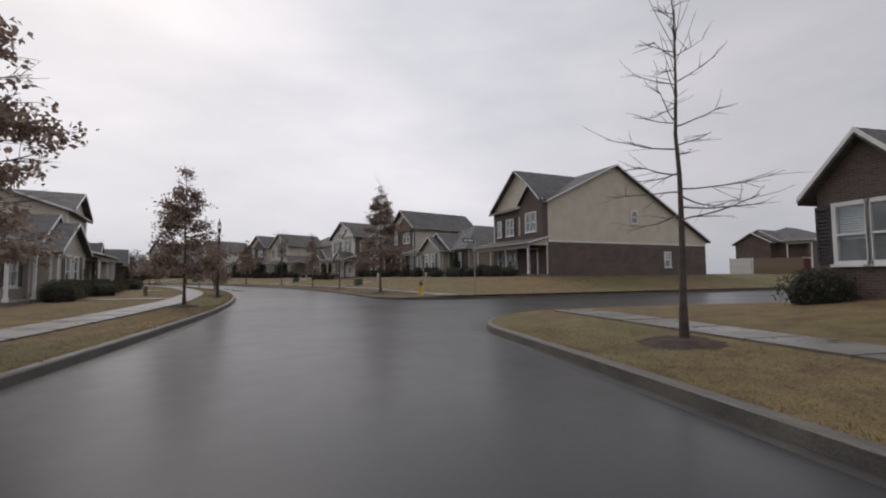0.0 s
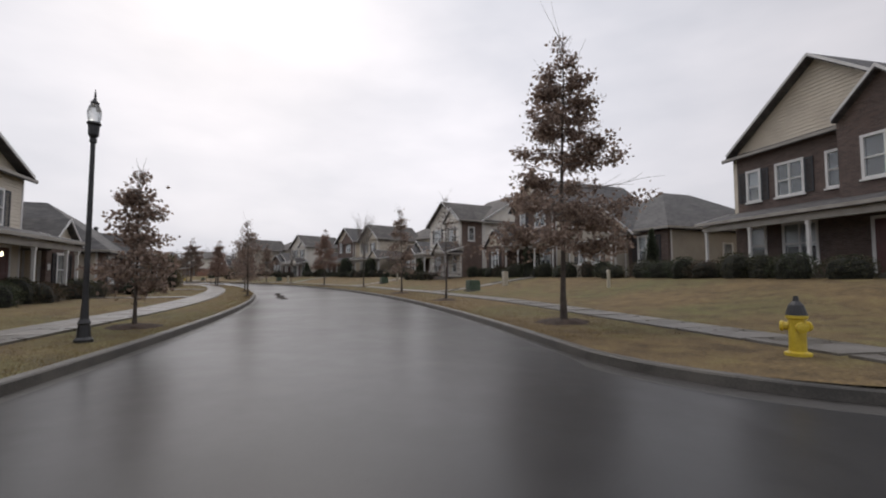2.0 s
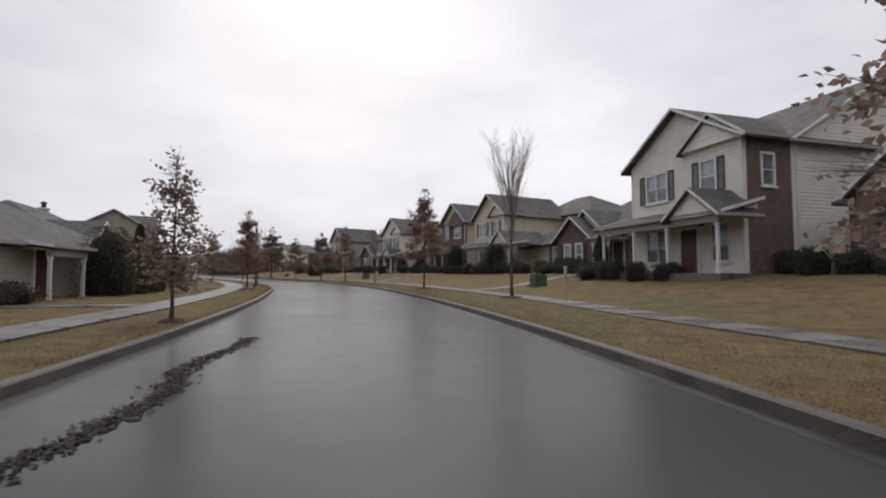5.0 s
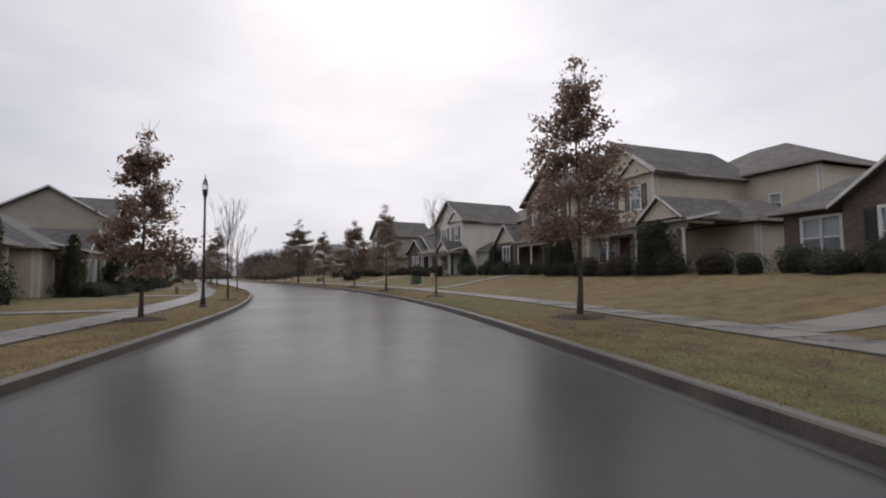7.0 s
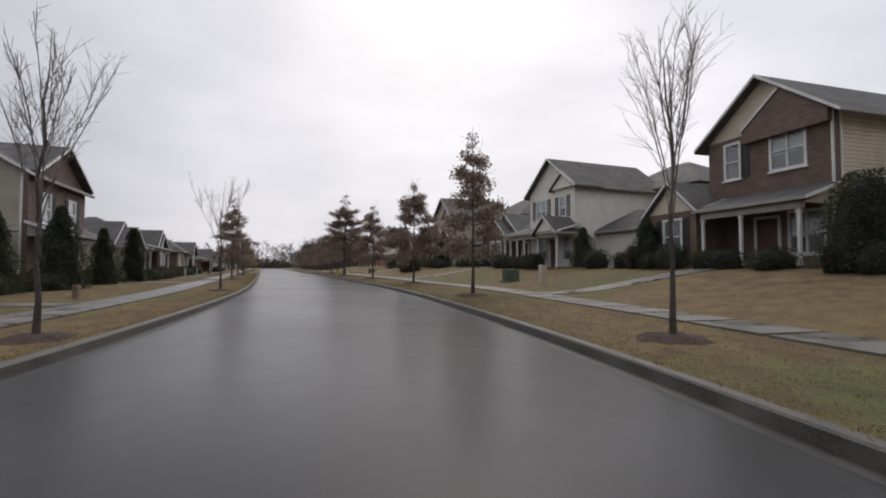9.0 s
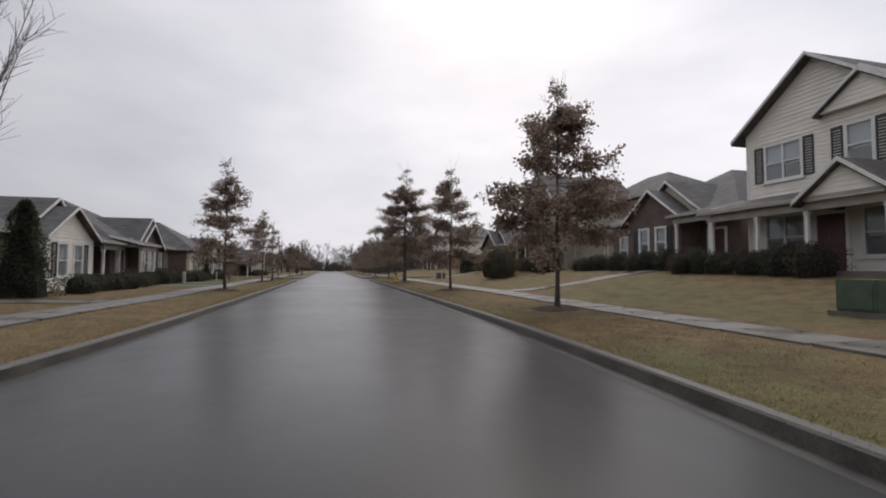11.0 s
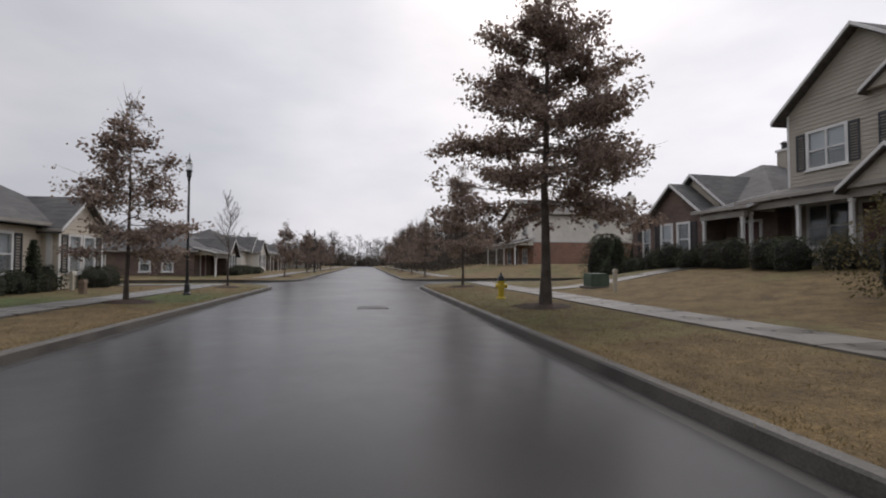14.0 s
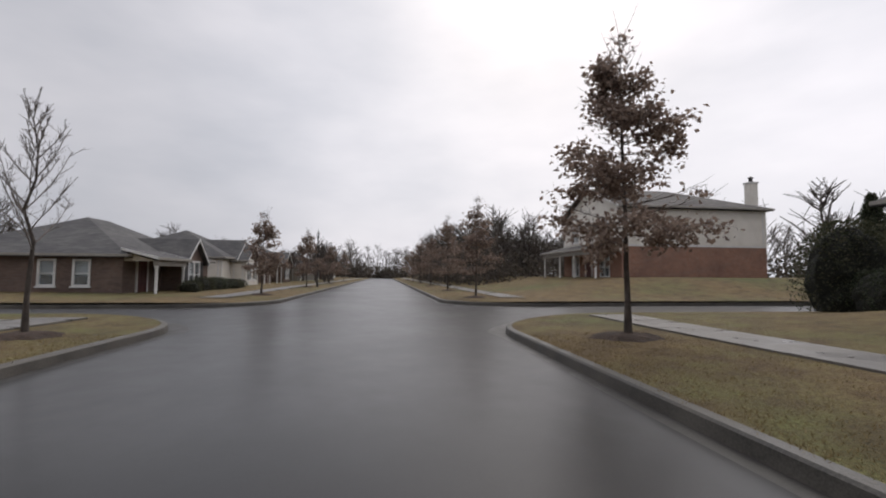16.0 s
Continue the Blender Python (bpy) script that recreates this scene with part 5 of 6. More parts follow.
oak(29.1, 5.2, 7.4, OAK, 2600, 0.25, seed=13)
oak(38.9, 5.1, 4.9, "nearly leafless young oak on the verge", 60, 0.24, seed=14)
oak(47.1, 5.2, 5.7, THIN, 700, 0.2, seed=15)
bare_tree(61.3, 6.6, 7.2, "tall leafless tree with many fine upright twigs", 16, limbs=20, thick=0.008, first=0.3, fan=0.32)
oak(72.4, 5.8, 6.8, OAK, 1900, 0.245, seed=17, first=0.3, mat=M_LEAF_OAK_RED)
bare_tree(83.6, 5.2, 5.2, BARE, 18, thick=0.0075, limbs=10, first=0.32, fan=0.36)
oak(93.3, 5.2, 6.4, OAK, 1500, 0.22, seed=19)
oak(104.5, 5.9, 6.5, OAK, 3600, 0.315, seed=20, gaps=0.16, first=0.33, bare_top=0.26)
oak(115.4, 5.7, 6.4, OAK, 2500, 0.295, seed=21)
oak(128.9, 5.5, 9.3, "large pin oak with a broad crown of brown leaves", 7500, 0.305, seed=25, first=0.27, thick=0.0138, scale_low=1.0, bare_top=0.28, gaps=0.12)
oak(138.7, 5.5, 5.9, OAK, 1500, 0.26, seed=23, first=0.3)
for i, (s, lat, hgt) in enumerate(((153, 5.6, 5.2), (163, 5.6, 5.6), (175, 5.6, 5.4), (188, 5.6, 6), (202, 5.6, 5.5), (218, 5.6, 6), (156, -5.6, 4.6), (170, -5.6, 5.0), (186, -5.6, 5.2), (205, -5.6, 5.2))):
    oak(s, lat, hgt, "distant street oak with brown leaves", 700, 0.25, seed=60 + i, leaf=0.22)
bare_tree(262, -9, 13, "broad leafless tree at the far end of the street", 90, vase=1.0, limbs=16, mulch=False)
bare_tree(285, 14, 14, "tall leafless tree at the far end of the street", 91, vase=0.9, limbs=16, mulch=False)


def shrub(s, lat, w, h, label, seed, mat=None, leaves=260, leaf=0.13, name="shrub", cone=False):
    """Shrub of many small leaves over a few stems."""
    rng = random.Random(seed * 7 + 1)
    z0 = ground_z(s, lat)
    root = tagged(empty(name, Matrix.Translation(at(s, lat, z0))), label, "shrub", "shrubs by the houses")
    verts, faces = [], []
    tube(verts, faces, bend(Vector((0, 0, -0.05)), Vector((0.03, 0.02, 1)), h * 0.8, 4, rng, 0.02, 0.08), [0.03, 0.024, 0.018, 0.01, 0.005], 5)
    st = new("stem", pydata("stem", verts, faces, M_TWIG))
    st.parent = root
    pts = []
    while len(pts) < leaves:
        f = rng.random() ** 0.8
        a = rng.uniform(0, 6.28)
        lump = 1 + 0.22 * math.sin(a * 3 + seed) + 0.12 * math.sin(a * 7 + f * 9) + (0.2 * math.sin(f * 15 + a * 2 + seed * 1.7) if cone else 0.1 * math.sin(f * 8 + a * 4 + seed))
        r = w / 2 * lump * ((1 - f) ** 0.75 * 0.95 + 0.06 if cone else math.sqrt(max(0.03, 1 - ((f - 0.33) / 0.7) ** 2)))
        r *= rng.uniform(0.5, 1.12) ** 0.5
        pts.append(Vector((r * math.cos(a), r * math.sin(a), f * h)))
    # solid core for the inner twigs; shade inside the foliage put into its colour
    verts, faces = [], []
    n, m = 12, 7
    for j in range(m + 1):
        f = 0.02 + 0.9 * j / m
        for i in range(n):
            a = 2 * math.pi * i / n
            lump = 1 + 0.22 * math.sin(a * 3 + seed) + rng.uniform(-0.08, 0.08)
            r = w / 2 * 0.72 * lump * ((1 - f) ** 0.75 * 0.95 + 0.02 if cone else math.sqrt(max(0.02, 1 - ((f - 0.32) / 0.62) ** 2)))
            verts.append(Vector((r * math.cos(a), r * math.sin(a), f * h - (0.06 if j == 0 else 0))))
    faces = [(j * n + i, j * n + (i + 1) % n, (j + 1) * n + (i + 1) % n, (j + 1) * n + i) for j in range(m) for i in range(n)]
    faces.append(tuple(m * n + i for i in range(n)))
    hv = new("shade_core", pydata("shade_core", verts, faces, M_SHRUB_SHADE))
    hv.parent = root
    lv = new("foliage", leaves_mesh("foliage", pts, leaf, rng, mat or M_LEAF_GREEN, 0.0 if cone else -0.2))
    lv.parent = root


EVER = "dark conical evergreen beside a house front"
for i, (s, lat, w, h) in enumerate(((32.7, -12.0, 1.2, 3.0), (83.6, -12.6, 1.9, 4.5), (91.7, -12.3, 1.6, 3.3), (97.6, -11.6, 1.5, 3.0), (101.2, -11.0, 2.1, 3.6), (106.6, -11.0, 1.7, 3.0),
                                    (112.3, -11.0, 2.0, 3.5), (136.3, -10.9, 0.7, 1.9), (95.0, -11.2, 1.9, 2.3), (124.0, 15.8, 2.4, 4.0), (49.6, 17.0, 1.8, 3.3), (38.9, 17.2, 1.0, 2.7), (96.5, 16.2, 2.0, 2.6), (101.8, 16.6, 2.0, 2.6), (67.6, 15.8, 1.6, 2.4), (141.0, 15.0, 1.6, 2.2))):
    shrub(s, lat, w, h, EVER, 100 + i, leaves=int(3000 * w * h / 3), leaf=0.085, name="evergreen", cone=True)
LOW = "low dark foundation shrub against a house wall"
srng = random.Random(5)
for k, (s0, s1, lat) in enumerate(((24.5, 34.5, -11.0), (35.5, 48.0, -11.3), (49.6, 57.4, -10.1), (58.0, 62.5, -10.9), (75, 85, -12.8), (91.6, 101, -11.6), (104.5, 113, -11.8), (114.5, 124.5, -10.7), (125.3, 135, -11.0), (135.2, 142.4, -11.2), (158, 168, -10.4),
                                    (30, 39.4, 16.4), (40, 49, 16.4), (49.8, 60, 16.3), (60.4, 67, 13.8), (68.4, 78, 16.2), (79, 88.5, 15.4), (90, 100, 15.8), (104, 111, 15.2), (111.7, 121.3, 16.4), (122, 133.6, 15.2), (133.8, 142.2, 15.3))):
    n = int((s1 - s0) / 1.15)
    for i in range(n):
        w = srng.uniform(1.1, 1.9)
        shrub(s0 + (s1 - s0) * (i + srng.uniform(0.2, 0.8)) / n, lat + srng.uniform(-0.35, 0.35), w, srng.uniform(0.6, 1.0) * (1.2 if lat > 0 else 1.0), LOW, 200 + k * 12 + i, srng.choice((M_LEAF_HEDGE, M_LEAF_HEDGE, M_LEAF_GREEN, M_LEAF_DRY)), 1500, 0.06)
shrub(124.4, 12.0, 3.1, 2.4, "large olive-brown rounded bush on the lawn", 500, leaf_material("olive_bush_leaf", (0.06, 0.05, 0.022), (0.11, 0.092, 0.038), (0.17, 0.14, 0.065)), 9000, 0.06)
shrub(80.5, 15.7, 2.0, 2.7, "rounded dark evergreen bush beside a cream house wing", 506, M_LEAF_GREEN, 5000, 0.08)
shrub(87.4, 15.6, 2.3, 3.0, "tall rounded dark evergreen bush beside a porch", 505, M_LEAF_GREEN, 6000, 0.08)
olive = bpy.data.materials["olive_bush_leaf"]
for i, (s, lat, w, h) in enumerate(((68.0, -10.2, 2.5, 3.1), (70.0, -9.9, 2.4, 2.3), (72.0, -9.7, 2.0, 1.5))):
    shrub(s, lat, w, h, "brown-green rounded bush beside a low house", 510 + i, M_LEAF_DRY if i == 1 else olive, 4500, 0.07)
for i, (s, lat, w, h) in enumerate(((143.2, 15.6, 2.6, 2.9), (143.0, 18.6, 3.0, 3.4), (142.8, 22.0, 3.0, 3.2))):
    shrub(s, lat, w, h, "tall dark hedge bush beside the corner of the cross street", 530 + i, M_LEAF_HEDGE, 6000, 0.08)
shrub(8.9, 12.7, 1.6, 0.9, LOW, 502, M_LEAF_HEDGE, 1800, 0.06)


for i, (s, lat, w, h) in enumerate(((156.0, 33.0, 3.0, 5.6), (153.0, 36.5, 3.2, 5.0), (158.0, 40.5, 3.6, 6.2))):
    shrub(s, lat, w, h, "tall dark evergreen on the corner beyond the cross street", 520 + i, leaves=5000, leaf=0.16, name="evergreen", cone=True)


# ---------------------------------------------------------------- street furniture
def street_lamp(s, lat, h=4.55):
    z0 = ground_z(s, lat)
    root = tagged(empty("street_lamp", Matrix.Translation(at(s, lat, z0))), "black cast-iron lamp post with clear acorn globe on the verge", "street lamp", "street lamps")
    bm = bmesh.new()
    lathe(bm, [(0.14, -0.05), (0.14, 0.05), (0.105, 0.09), (0.085, 0.3), (0.1, 0.33), (0.066, 0.4), (0.05, 0.7), (0.046, 0.8)], 14)
    part("base", bm, M_IRON, root)
    bm = bmesh.new()
    lathe(bm, [(0.045, 0.78), (0.041, 2.4), (0.036, h - 0.35), (0.055, h - 0.33), (0.055, h - 0.28), (0.042, h - 0.26)], 12)
    part("pole", bm, M_IRON, root)
    bm = bmesh.new()
    lathe(bm, [(0.042, h - 0.27), (0.08, h - 0.2), (0.085, h - 0.04), (0.11, h), (0.1, h + 0.03)], 14)
    part("fitter", bm, M_IRON, root)
    bm = bmesh.new()
    lathe(bm, [(0.08, h + 0.03), (0.1, h + 0.1), (0.108, h + 0.2), (0.092, h + 0.29), (0.06, h + 0.36)], 14)
    g = part("globe", bm, M_GLOBE, root, "clear ribbed acrylic globe")
    g.visible_shadow = False
    bm = bmesh.new()
    lathe(bm, [(0.062, h + 0.36), (0.066, h + 0.39), (0.035, h + 0.43), (0.02, h + 0.46), (0.014, h + 0.56), (0.004, h + 0.63)], 12)
    part("finial", bm, M_IRON, root)


street_lamp(27.9, -4.5, 3.85)
street_lamp(80.9, -4.8, 4.4)
street_lamp(135.0, -5.3, 4.4)
street_lamp(172.0, -5.0, 4.6)


def hydrant(s, lat):
    z0 = ground_z(s, lat)
    root = tagged(empty("fire_hydrant", Matrix.Translation(at(s, lat, z0)) @ pose(0, 0, 0, 0, 0, math.degrees(heading(s)))), "yellow fire hydrant with dark bonnet on the verge", "hydrant", "hydrants")
    bm = bmesh.new()
    lathe(bm, [(0.16, -0.05), (0.16, 0.04), (0.105, 0.06), (0.10, 0.5), (0.13, 0.52), (0.13, 0.56)], 14)
    part("barrel", bm, M_YELLOW, root)
    bm = bmesh.new()
    lathe(bm, [(0.13, 0.56), (0.12, 0.6), (0.09, 0.7), (0.04, 0.76), (0.03, 0.82), (0.0305, 0.83)], 14)
    part("bonnet", bm, M_IRON, root, "black painted bonnet")
    for r in (0, 120, 240):
        bm = bmesh.new()
        lathe(bm, [(0.06, 0.09), (0.06, 0.15), (0.075, 0.155), (0.075, 0.19), (0.03, 0.2)], 10)
        bm.transform(Matrix.Translation((0, 0, 0.4)) @ pose(0, 0, 0, 0, 0, r) @ pose(0, 0, 0, 0, 90, 0))
        part("outlet_cap", bm, M_YELLOW, root)


hydrant(24.3, 6.2)
hydrant(131.7, 5.2)


def pedestal(s, lat, w, h, mat, label, name="utility_pedestal"):
    z0 = ground_z(s, lat)
    root = tagged(empty(name, Matrix.Translation(at(s, lat, z0)) @ pose(0, 0, 0, 0, 0, math.degrees(heading(s)))), label, "utility box", "utility boxes")
    bm = bmesh.new()
    box(bm, -w / 2, w / 2, -w / 2, w / 2, -0.1, h - 0.08)
    part("body", bm, mat, root)
    bm = bmesh.new()
    prism(bm, [(-w / 2 - 0.02, h - 0.1), (w / 2 + 0.02, h - 0.1), (w / 2 - 0.02, h), (-w / 2 + 0.02, h)], "y", -w / 2 - 0.02, w / 2 + 0.02)
    part("cap", bm, mat, root)
    return root


pedestal(45.6, 12.0, 0.3, 0.95, M_BEIGE, "beige plastic cable pedestal standing on the lawn")
pedestal(66.2, 12.3, 0.13, 0.95, M_BEIGE, "beige plastic cable pedestal standing on the lawn")
pedestal(97.4, 10.6, 0.3, 0.9, M_BEIGE, "beige plastic cable pedestal standing on the lawn")
pedestal(132.2, 9.5, 0.11, 0.8, M_BEIGE, "slim beige marker post on the lawn")
pedestal(31.6, -8.4, 0.2, 0.6, M_WOOD, "small wooden marker post on the lawn")
pedestal(137.6, -10.4, 0.12, 0.75, M_BEIGE, "slim pale post on the lawn")
pedestal(135.6, -8.9, 0.18, 0.5, M_WOOD, "short weathered post on the lawn")
pedestal(94.5, -7.9, 0.16, 0.45, M_WOOD, "short weathered post on the lawn")
pedestal(37.0, 12.6, 0.12, 0.85, M_BEIGE, "slim pale post on the lawn")
pedestal(127.6, -10.2, 0.16, 0.8, M_BEIGE, "slim pale post on the lawn")


def transformer(s, lat, h=0.7):
    z0 = ground_z(s, lat)
    root = tagged(empty("transformer_box", Matrix.Translation(at(s, lat, z0)) @ pose(0, 0, 0, 0, 0, math.degrees(heading(s)))), "green metal pad-mounted transformer box on the lawn", "utility box")
    bm = bmesh.new()
    box(bm, -0.46, 0.46, -0.46, 0.46, -0.1, 0.06)
    part("pad", bm, M_CONCRETE, root)
    bm = bmesh.new()
    prism(bm, [(-0.36, 0.06), (0.36, 0.06), (0.36, h - 0.1), (0.24, h), (-0.36, h)], "y", -0.37, 0.37)
    bmesh.ops.bevel(bm, geom=list(bm.edges), offset=0.02, segments=2, affect="EDGES")
    part("cabinet", bm, M_GREENBOX, root)
    bm = bmesh.new()
    box(bm, -0.38, -0.36, -0.31, 0.31, 0.12, h - 0.1)
    part("door", bm, M_GREENBOX, root)


transformer(134.2, 9.9, 0.56)
transformer(45.6, 9.6)
transformer(66.9, 11.0)
transformer(100.3, 10.4)


def street_sign(s, lat, turn):
    z0 = ground_z(s, lat)
    root = tagged(empty("street_sign", Matrix.Translation(at(s, lat, z0)) @ pose(0, 0, 0, 0, 0, turn)), "green sign blade on a thin steel post at the corner", "sign")
    bm = bmesh.new()
    lathe(bm, [(0.03, -0.1), (0.03, 3.3)], 8)
    part("post", bm, M_STEEL, root)
    bm = bmesh.new()
    box(bm, -0.75, 0.05, -0.012, 0.012, 3.02, 3.26)
    b = part("blade", bm, M_SIGN, root)
    for x0, x1 in ((-0.68, -0.46), (-0.42, -0.1)):
        bm = bmesh.new()
        box(bm, x0, x1, -0.0155, -0.0125, 3.09, 3.19)
        part("bar", bm, M_TRIM, b, "white bar")


street_sign(23.6, 9.3, 20)


def road_patch(s, lat, w, l, label):
    """Rectangular utility cut filled with asphalt a little below the old surface's edge."""
    z = 0.05 * (1 - (lat / ROAD) ** 2)
    root = tagged(empty("utility_cover", Matrix.Translation(at(s, lat, z)) @ pose(0, 0, 0, 0, 0, math.degrees(heading(s)))), label, "utility cover")
    bm = bmesh.new()
    grid_panel(bm, [-w / 2, -w / 2 + 0.05, w / 2 - 0.05, w / 2], [-l / 2, -l / 2 + 0.05, l / 2 - 0.05, l / 2], lambda u, v: abs(u) < w / 2 - 0.05 and abs(v) < l / 2 - 0.05, lambda u, d, v: (u, v, 0.007 - d), 0.05)
    part("rim", bm, M_GUTTER, root)
    bm = bmesh.new()
    box(bm, -w / 2 + 0.05, w / 2 - 0.05, -l / 2 + 0.05, l / 2 - 0.05, -0.03, 0.004)
    part("cover", bm, M_GUTTER, root)


road_patch(130.7, 1.1, 0.85, 0.75, "rectangular dark utility cover set in the wet road")


def litter(s0, s1, lat, w, n, seed):
    """Drift of wet dead leaves and grit left on the road."""
    rng = random.Random(seed)
    verts, faces = [], []
    while len(faces) < n:
        s = rng.uniform(s0, s1)
        ll = lat + rng.gauss(0, w) + 0.12 * math.sin(s * 1.7)
        c = at(s, ll, 0.05 * (1 - (ll / ROAD) ** 2) + 0.006)
        a, q = rng.uniform(0, 6.28), rng.uniform(0.02, 0.05)
        u = Vector((math.cos(a), math.sin(a), 0)) * q
        v = Vector((-math.sin(a), math.cos(a), 0)) * q * 0.55
        k = len(verts)
        verts += [c - u, c - v + Vector((0, 0, 0.006)), c + u, c + v + Vector((0, 0, rng.uniform(0, 0.012)))]
        faces.append((k, k + 1, k + 2, k + 3))
    tagged(new("leaf_litter", pydata("leaf_litter", verts, faces, M_LITTER)), "drift of wet dark dead leaves on the road", "leaf litter", kind="stuff")


litter(44.6, 53.4, -2.18, 0.09, 2300, 3)


def plank_fence(s, lat, n, h, mat, label, turn=0.0, name="fence"):
    """Upright boards on two rails between posts."""
    root = tagged(empty(name, Matrix.Translation(at(s, lat, ground_z(s, lat))) @ pose(0, 0, 0, 0, 0, math.degrees(heading(s)) + 90 + turn)), label, "fence")
    bm = bmesh.new()
    box(bm, -0.065, 0.065, -0.01, 0.01, -0.05, h)
    board = finish(bm, "board", mat)
    for i in range(n):
        shared("board", board, root, pose(0.14 * i, 0, 0))
    for z in (0.3, h - 0.3):
        bm = bmesh.new()
        box(bm, -0.1, 0.14 * n, 0.012, 0.05, z - 0.045, z + 0.045)
        part("rail", bm, mat, root)
    for x in (-0.1, 0.14 * n * 0.5, 0.14 * n):
        bm = bmesh.new()
        box(bm, x - 0.05, x + 0.05, 0.052, 0.15, -0.2, h + 0.05)
        part("post", bm, mat, root)


plank_fence(30.6, 46.4, 16, 1.7, M_TRIM, "white board gate beside the garage end of a house", 180)
plank_fence(29.9, 48.8, 34, 1.7, M_WOOD, "weathered brown board fence behind the corner garden", 180)


# ---------------------------------------------------------------- pavements of separate slabs
SLAB = 1.52
bm = bmesh.new()
box(bm, -0.62, 0.62, -SLAB / 2 + 0.004, SLAB / 2 - 0.004, -0.09, 0.025)
SLAB_MESH = finish(bm, "slab", M_CONCRETE)
for side in (1, -1):
    for a, b in PATCHES[side]:
        lo, hi = max(a + 1.0, -4.0), min(b - 1.0, 142.5)
        if hi - lo < 5:
            continue
        root = tagged(empty("pavement", Matrix.Identity(4)), "wet concrete pavement of separate slabs", "pavement", kind="structure")
        s = lo
        while s < hi:
            lat = walk_lat(s, side)
            p0, p1 = at(s, lat), at(s + 0.1, walk_lat(s + 0.1, side))
            ang = math.degrees(math.atan2(-(p1.x - p0.x), p1.y - p0.y))
            shared("slab", SLAB_MESH, root, Matrix.Translation((p0.x, p0.y, ground_z(s, lat))) @ pose(0, 0, 0, 0, 0, ang))
            s += SLAB
for side in (1, -1):
    verts, faces = [], []
    rows = np.arange(152.0, 300.0, 2.0)
    for s in rows:
        for o in (-0.62, 0.62):
            lat = walk_lat(s, side) + o
            verts.append(at(s, lat, ground_z(s, walk_lat(s, side)) + 0.025))
    for i in range(len(rows) - 1):
        faces.append((2 * i, 2 * i + 1, 2 * i + 3, 2 * i + 2))
    tagged(new("pavement", pydata("pavement", verts, faces, M_CONCRETE)), "far stretch of wet concrete pavement", "pavement", kind="structure")


def front_walk(s, side, lat0, lat1, w=1.1):
    """Concrete path from the pavement to a house door."""
    verts, faces = [], []
    n = 10
    for i in range(n + 1):
        lat = side * (lat0 + (lat1 - lat0) * i / n)
        for o in (-w / 2, w / 2):
            verts.append(at(s + o, lat, ground_z(s, lat) + 0.028))
    m = len(verts)
    verts += [v - Vector((0, 0, 0.12)) for v in verts]
    for i in range(n):
        faces.append((2 * i, 2 * i + 1, 2 * i + 3, 2 * i + 2) if side < 0 else (2 * i, 2 * i + 2, 2 * i + 3, 2 * i + 1))
        for k in (0, 1):
            a, b = 2 * i + k, 2 * i + 2 + k
            faces.append((a, b, b + m, a + m))
    tagged(new("front_walk", pydata("front_walk", verts, faces, M_CONCRETE)), "narrow wet concrete path across the lawn to a house", "path", kind="structure")


for s in (27.0, 45.5, 60.5, 79.2, 92, 109.8, 123.2, 127, 141.6):
    front_walk(s, -1, -walk_lat(s, -1) + 0.6, 11.6)
for s in (48.0, 69.0, 92.7, 113, 135.4):
    front_walk(s, 1, 7.9, 15.8)


# ---------------------------------------------------------------- far woods
def woods(s0, s1, lat0, lat1, n, h0, h1, label, seed):
    """Leafless wood far behind the houses, distance haze put into its pale colour: many stems and twigs, nobody could
    count them.
    """
    rng = random.Random(seed)
    verts, faces = [], []
    for i in range(n):
        s, lat = rng.uniform(s0, s1), rng.uniform(lat0, lat1)
        p = at(s, lat, -0.3)
        h = rng.uniform(h0, h1)
        tube(verts, faces, [p, p + Vector((0, 0, h * 0.5)), p + Vector((rng.gauss(0, 0.4), rng.gauss(0, 0.4), h))], [0.2, 0.12, 0.03], 4)
        for k in range(26):
            f = rng.uniform(0.22, 0.95)
            a = rng.uniform(0, 6.28)
            q = p + Vector((0, 0, h * f))
            l = h * (1.05 - f) * rng.uniform(0.3, 0.5) + 0.6
            e = q + Vector((math.cos(a) * l * 0.75, math.sin(a) * l * 0.75, l * 0.75))
            tube(verts, faces, [q, (q + e) / 2 + Vector((0, 0, -0.1)), e], [0.06, 0.05, 0.03], 3)
            for w in range(3):
                e2 = e + Vector((rng.gauss(0, 0.6), rng.gauss(0, 0.6), rng.uniform(0.0, 1.0)))
                tube(verts, faces, [q.lerp(e, 0.5 + 0.15 * w), e2], [0.035, 0.02], 3)
    tagged(new("wood", pydata("wood", verts, faces, M_TWIG_HAZED)), label, "trees", kind="stuff")


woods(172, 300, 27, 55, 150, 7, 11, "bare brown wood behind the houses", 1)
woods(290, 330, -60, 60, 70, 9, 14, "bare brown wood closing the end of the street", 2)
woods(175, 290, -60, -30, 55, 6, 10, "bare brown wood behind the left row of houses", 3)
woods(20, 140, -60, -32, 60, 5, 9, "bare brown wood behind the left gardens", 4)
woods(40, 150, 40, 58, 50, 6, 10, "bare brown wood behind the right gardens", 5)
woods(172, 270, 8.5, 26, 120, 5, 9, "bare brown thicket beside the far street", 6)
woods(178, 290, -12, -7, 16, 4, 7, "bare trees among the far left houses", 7)


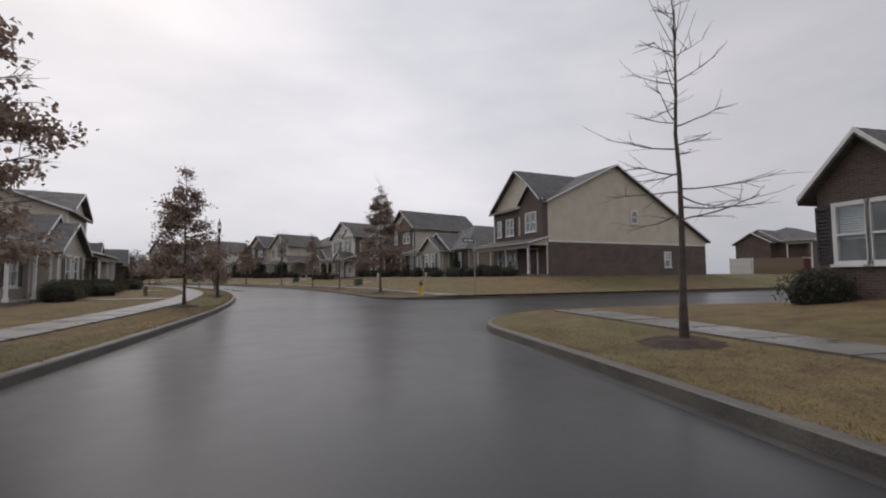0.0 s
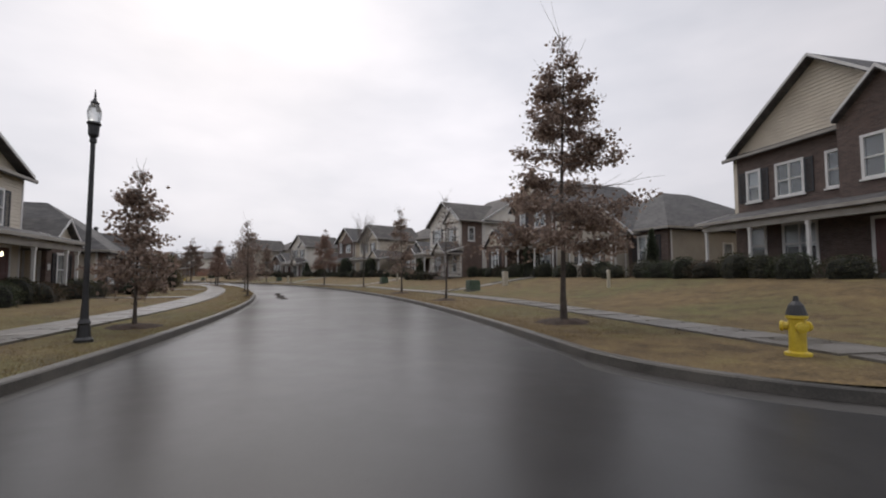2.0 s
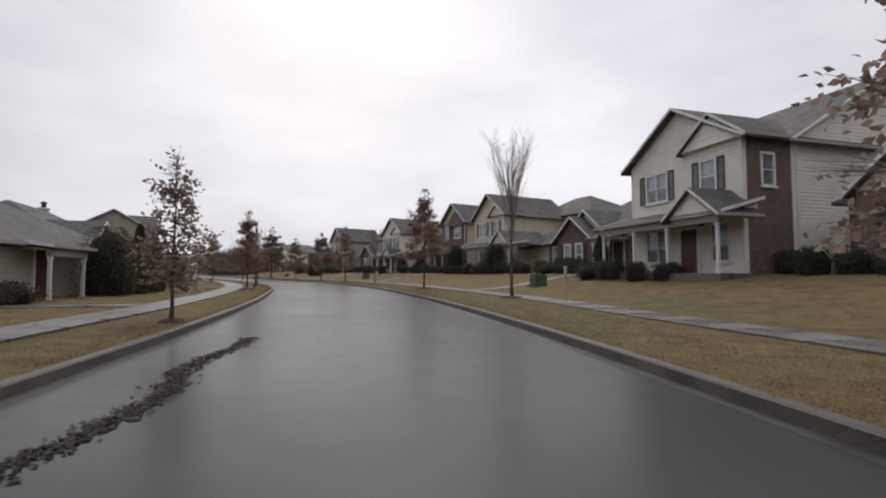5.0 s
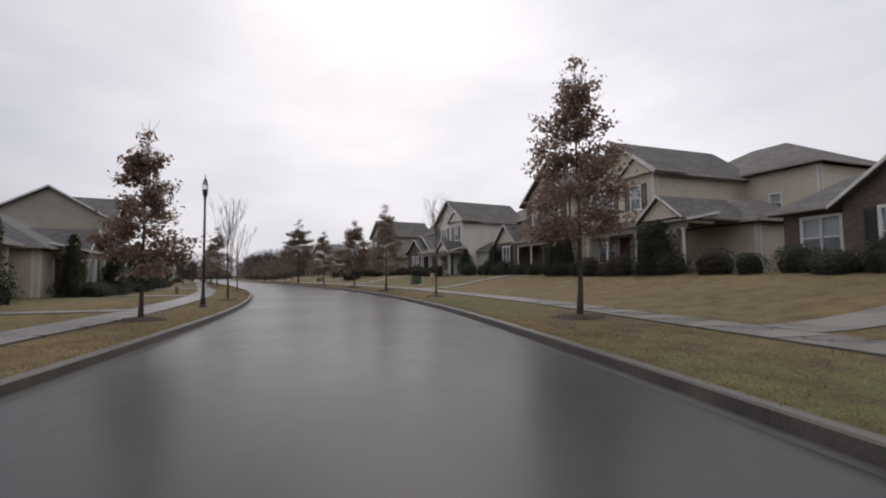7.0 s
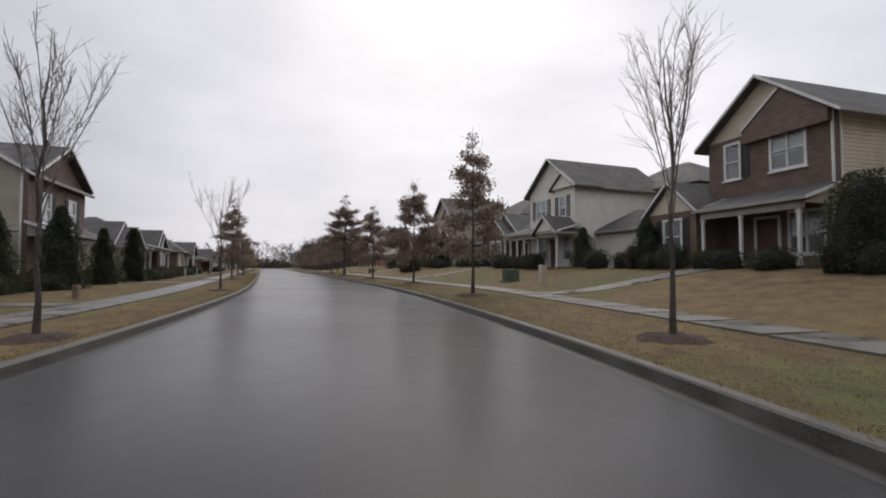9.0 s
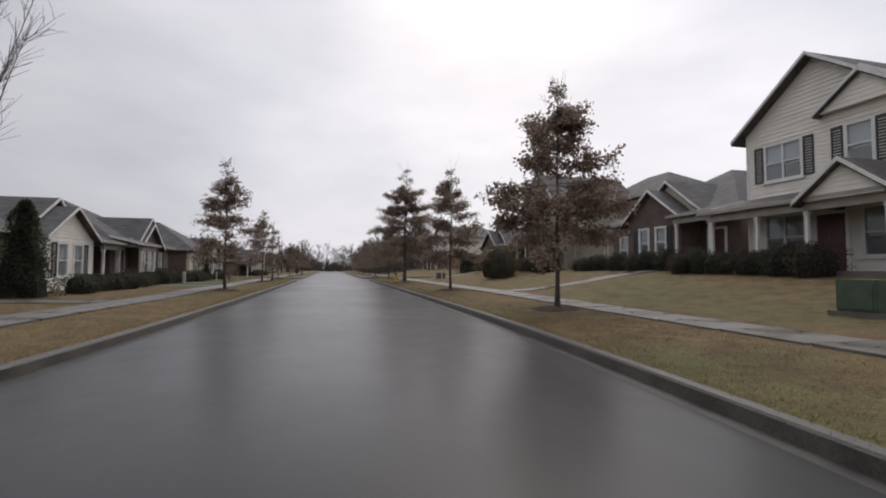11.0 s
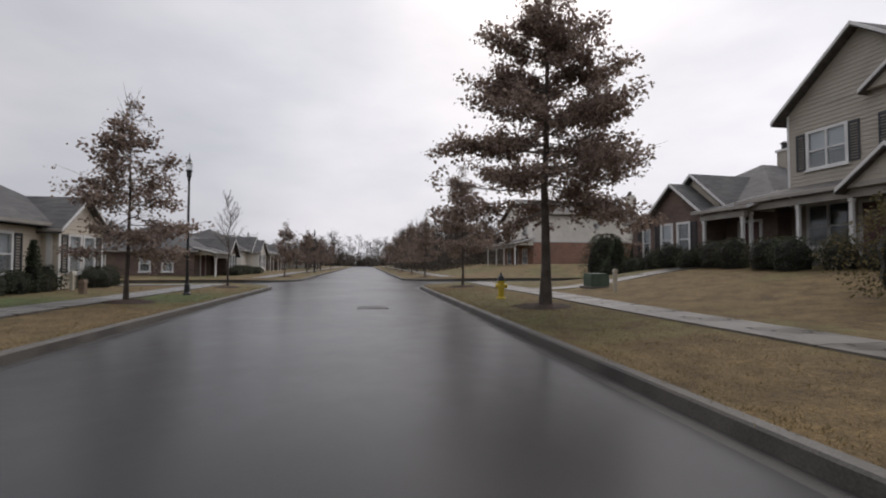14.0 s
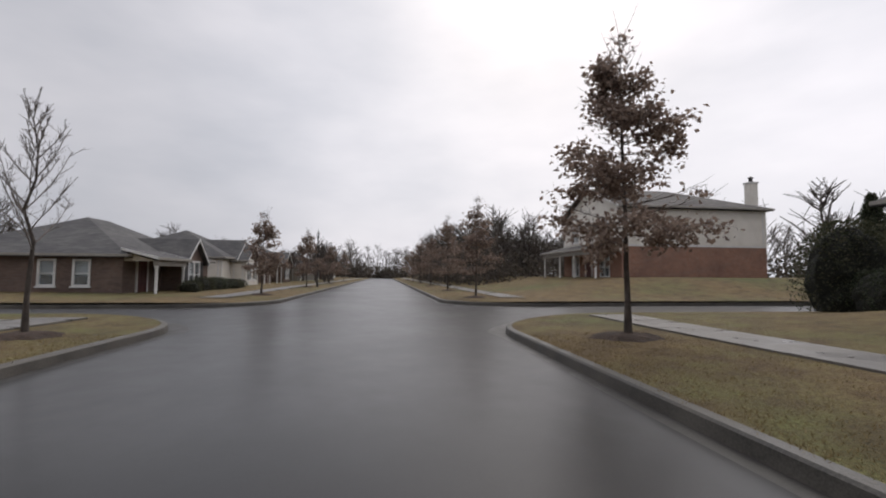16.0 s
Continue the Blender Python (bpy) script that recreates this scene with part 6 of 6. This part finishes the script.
def thicket(s0, s1, lat0, lat1, n, h, label, seed, leaf=0.33):
    """Tangled undergrowth far off: clumps of small dry leaves and twigs, nobody could count them."""
    rng = random.Random(seed)
    pts = []
    while len(pts) < n:
        s, lat = rng.uniform(s0, s1), rng.uniform(lat0, lat1)
        top = h * rng.uniform(0.35, 1.0)
        c = at(s, lat, 0.0)
        for _ in range(60):
            f = rng.random() ** 1.4
            pts.append(c + Vector((rng.gauss(0, 1.0), rng.gauss(0, 1.0), -0.2 + f * top)))
    tagged(new("thicket", leaves_mesh("thicket", pts, leaf, rng, M_LEAF_THICKET)), label, "undergrowth", kind="stuff")


thicket(172, 240, 8.8, 23, 34000, 6.0, "dense dry brown thicket beside the far street", 11)
thicket(288, 320, -45, 45, 15000, 6.5, "dry brown thicket closing the end of the street", 12, 0.85)
thicket(180, 290, -40, -26, 9000, 4.5, "dry brown thicket behind the far left houses", 13, 0.6)
thicket(151, 160, 33, 52, 8000, 5.0, "dark dry thicket beside the corner house", 14)
thicket(152, 185, 46, 61, 6000, 5.5, "dry brown thicket behind the corner garden", 16, 0.6)
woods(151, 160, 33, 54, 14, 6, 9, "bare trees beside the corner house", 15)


# ---------------------------------------------------------------- grass blades along the verges
def grass(side, s0, s1, n, seed):
    """Short dormant blades in tufts, thickest over the kerb's edge."""
    rng = random.Random(seed)
    verts, faces = [], []
    while len(faces) < n:
        s = rng.uniform(s0, s1)
        if not any(a + 4 < s < b - 4 for a, b in PATCHES[side]):
            continue
        lat = side * (ROAD + 0.17 + 5.0 * rng.random() ** 1.7)
        if abs(lat - walk_lat(s, side)) < 0.66:
            continue
        c = at(s, lat, ground_z(s, lat) - 0.012)
        for _ in range(5):
            b = c + Vector((rng.gauss(0, 0.05), rng.gauss(0, 0.05), 0))
            a = rng.uniform(0, 6.28)
            u = Vector((math.cos(a), math.sin(a), 0)) * rng.uniform(0.004, 0.009)
            tip = b + Vector((rng.gauss(0, 0.03), rng.gauss(0, 0.03), rng.uniform(0.02, 0.05)))
            k = len(verts)
            verts += [b - u, b + u, tip]
            faces.append((k, k + 1, k + 2))
    tagged(new("grass", pydata("grass", verts, faces, M_BLADE)), "short dry straw-coloured grass blades along the kerb", "grass", kind="stuff")


grass(1, 0.0, 143.0, 150000, 21)
grass(-1, 2.0, 143.0, 150000, 22)
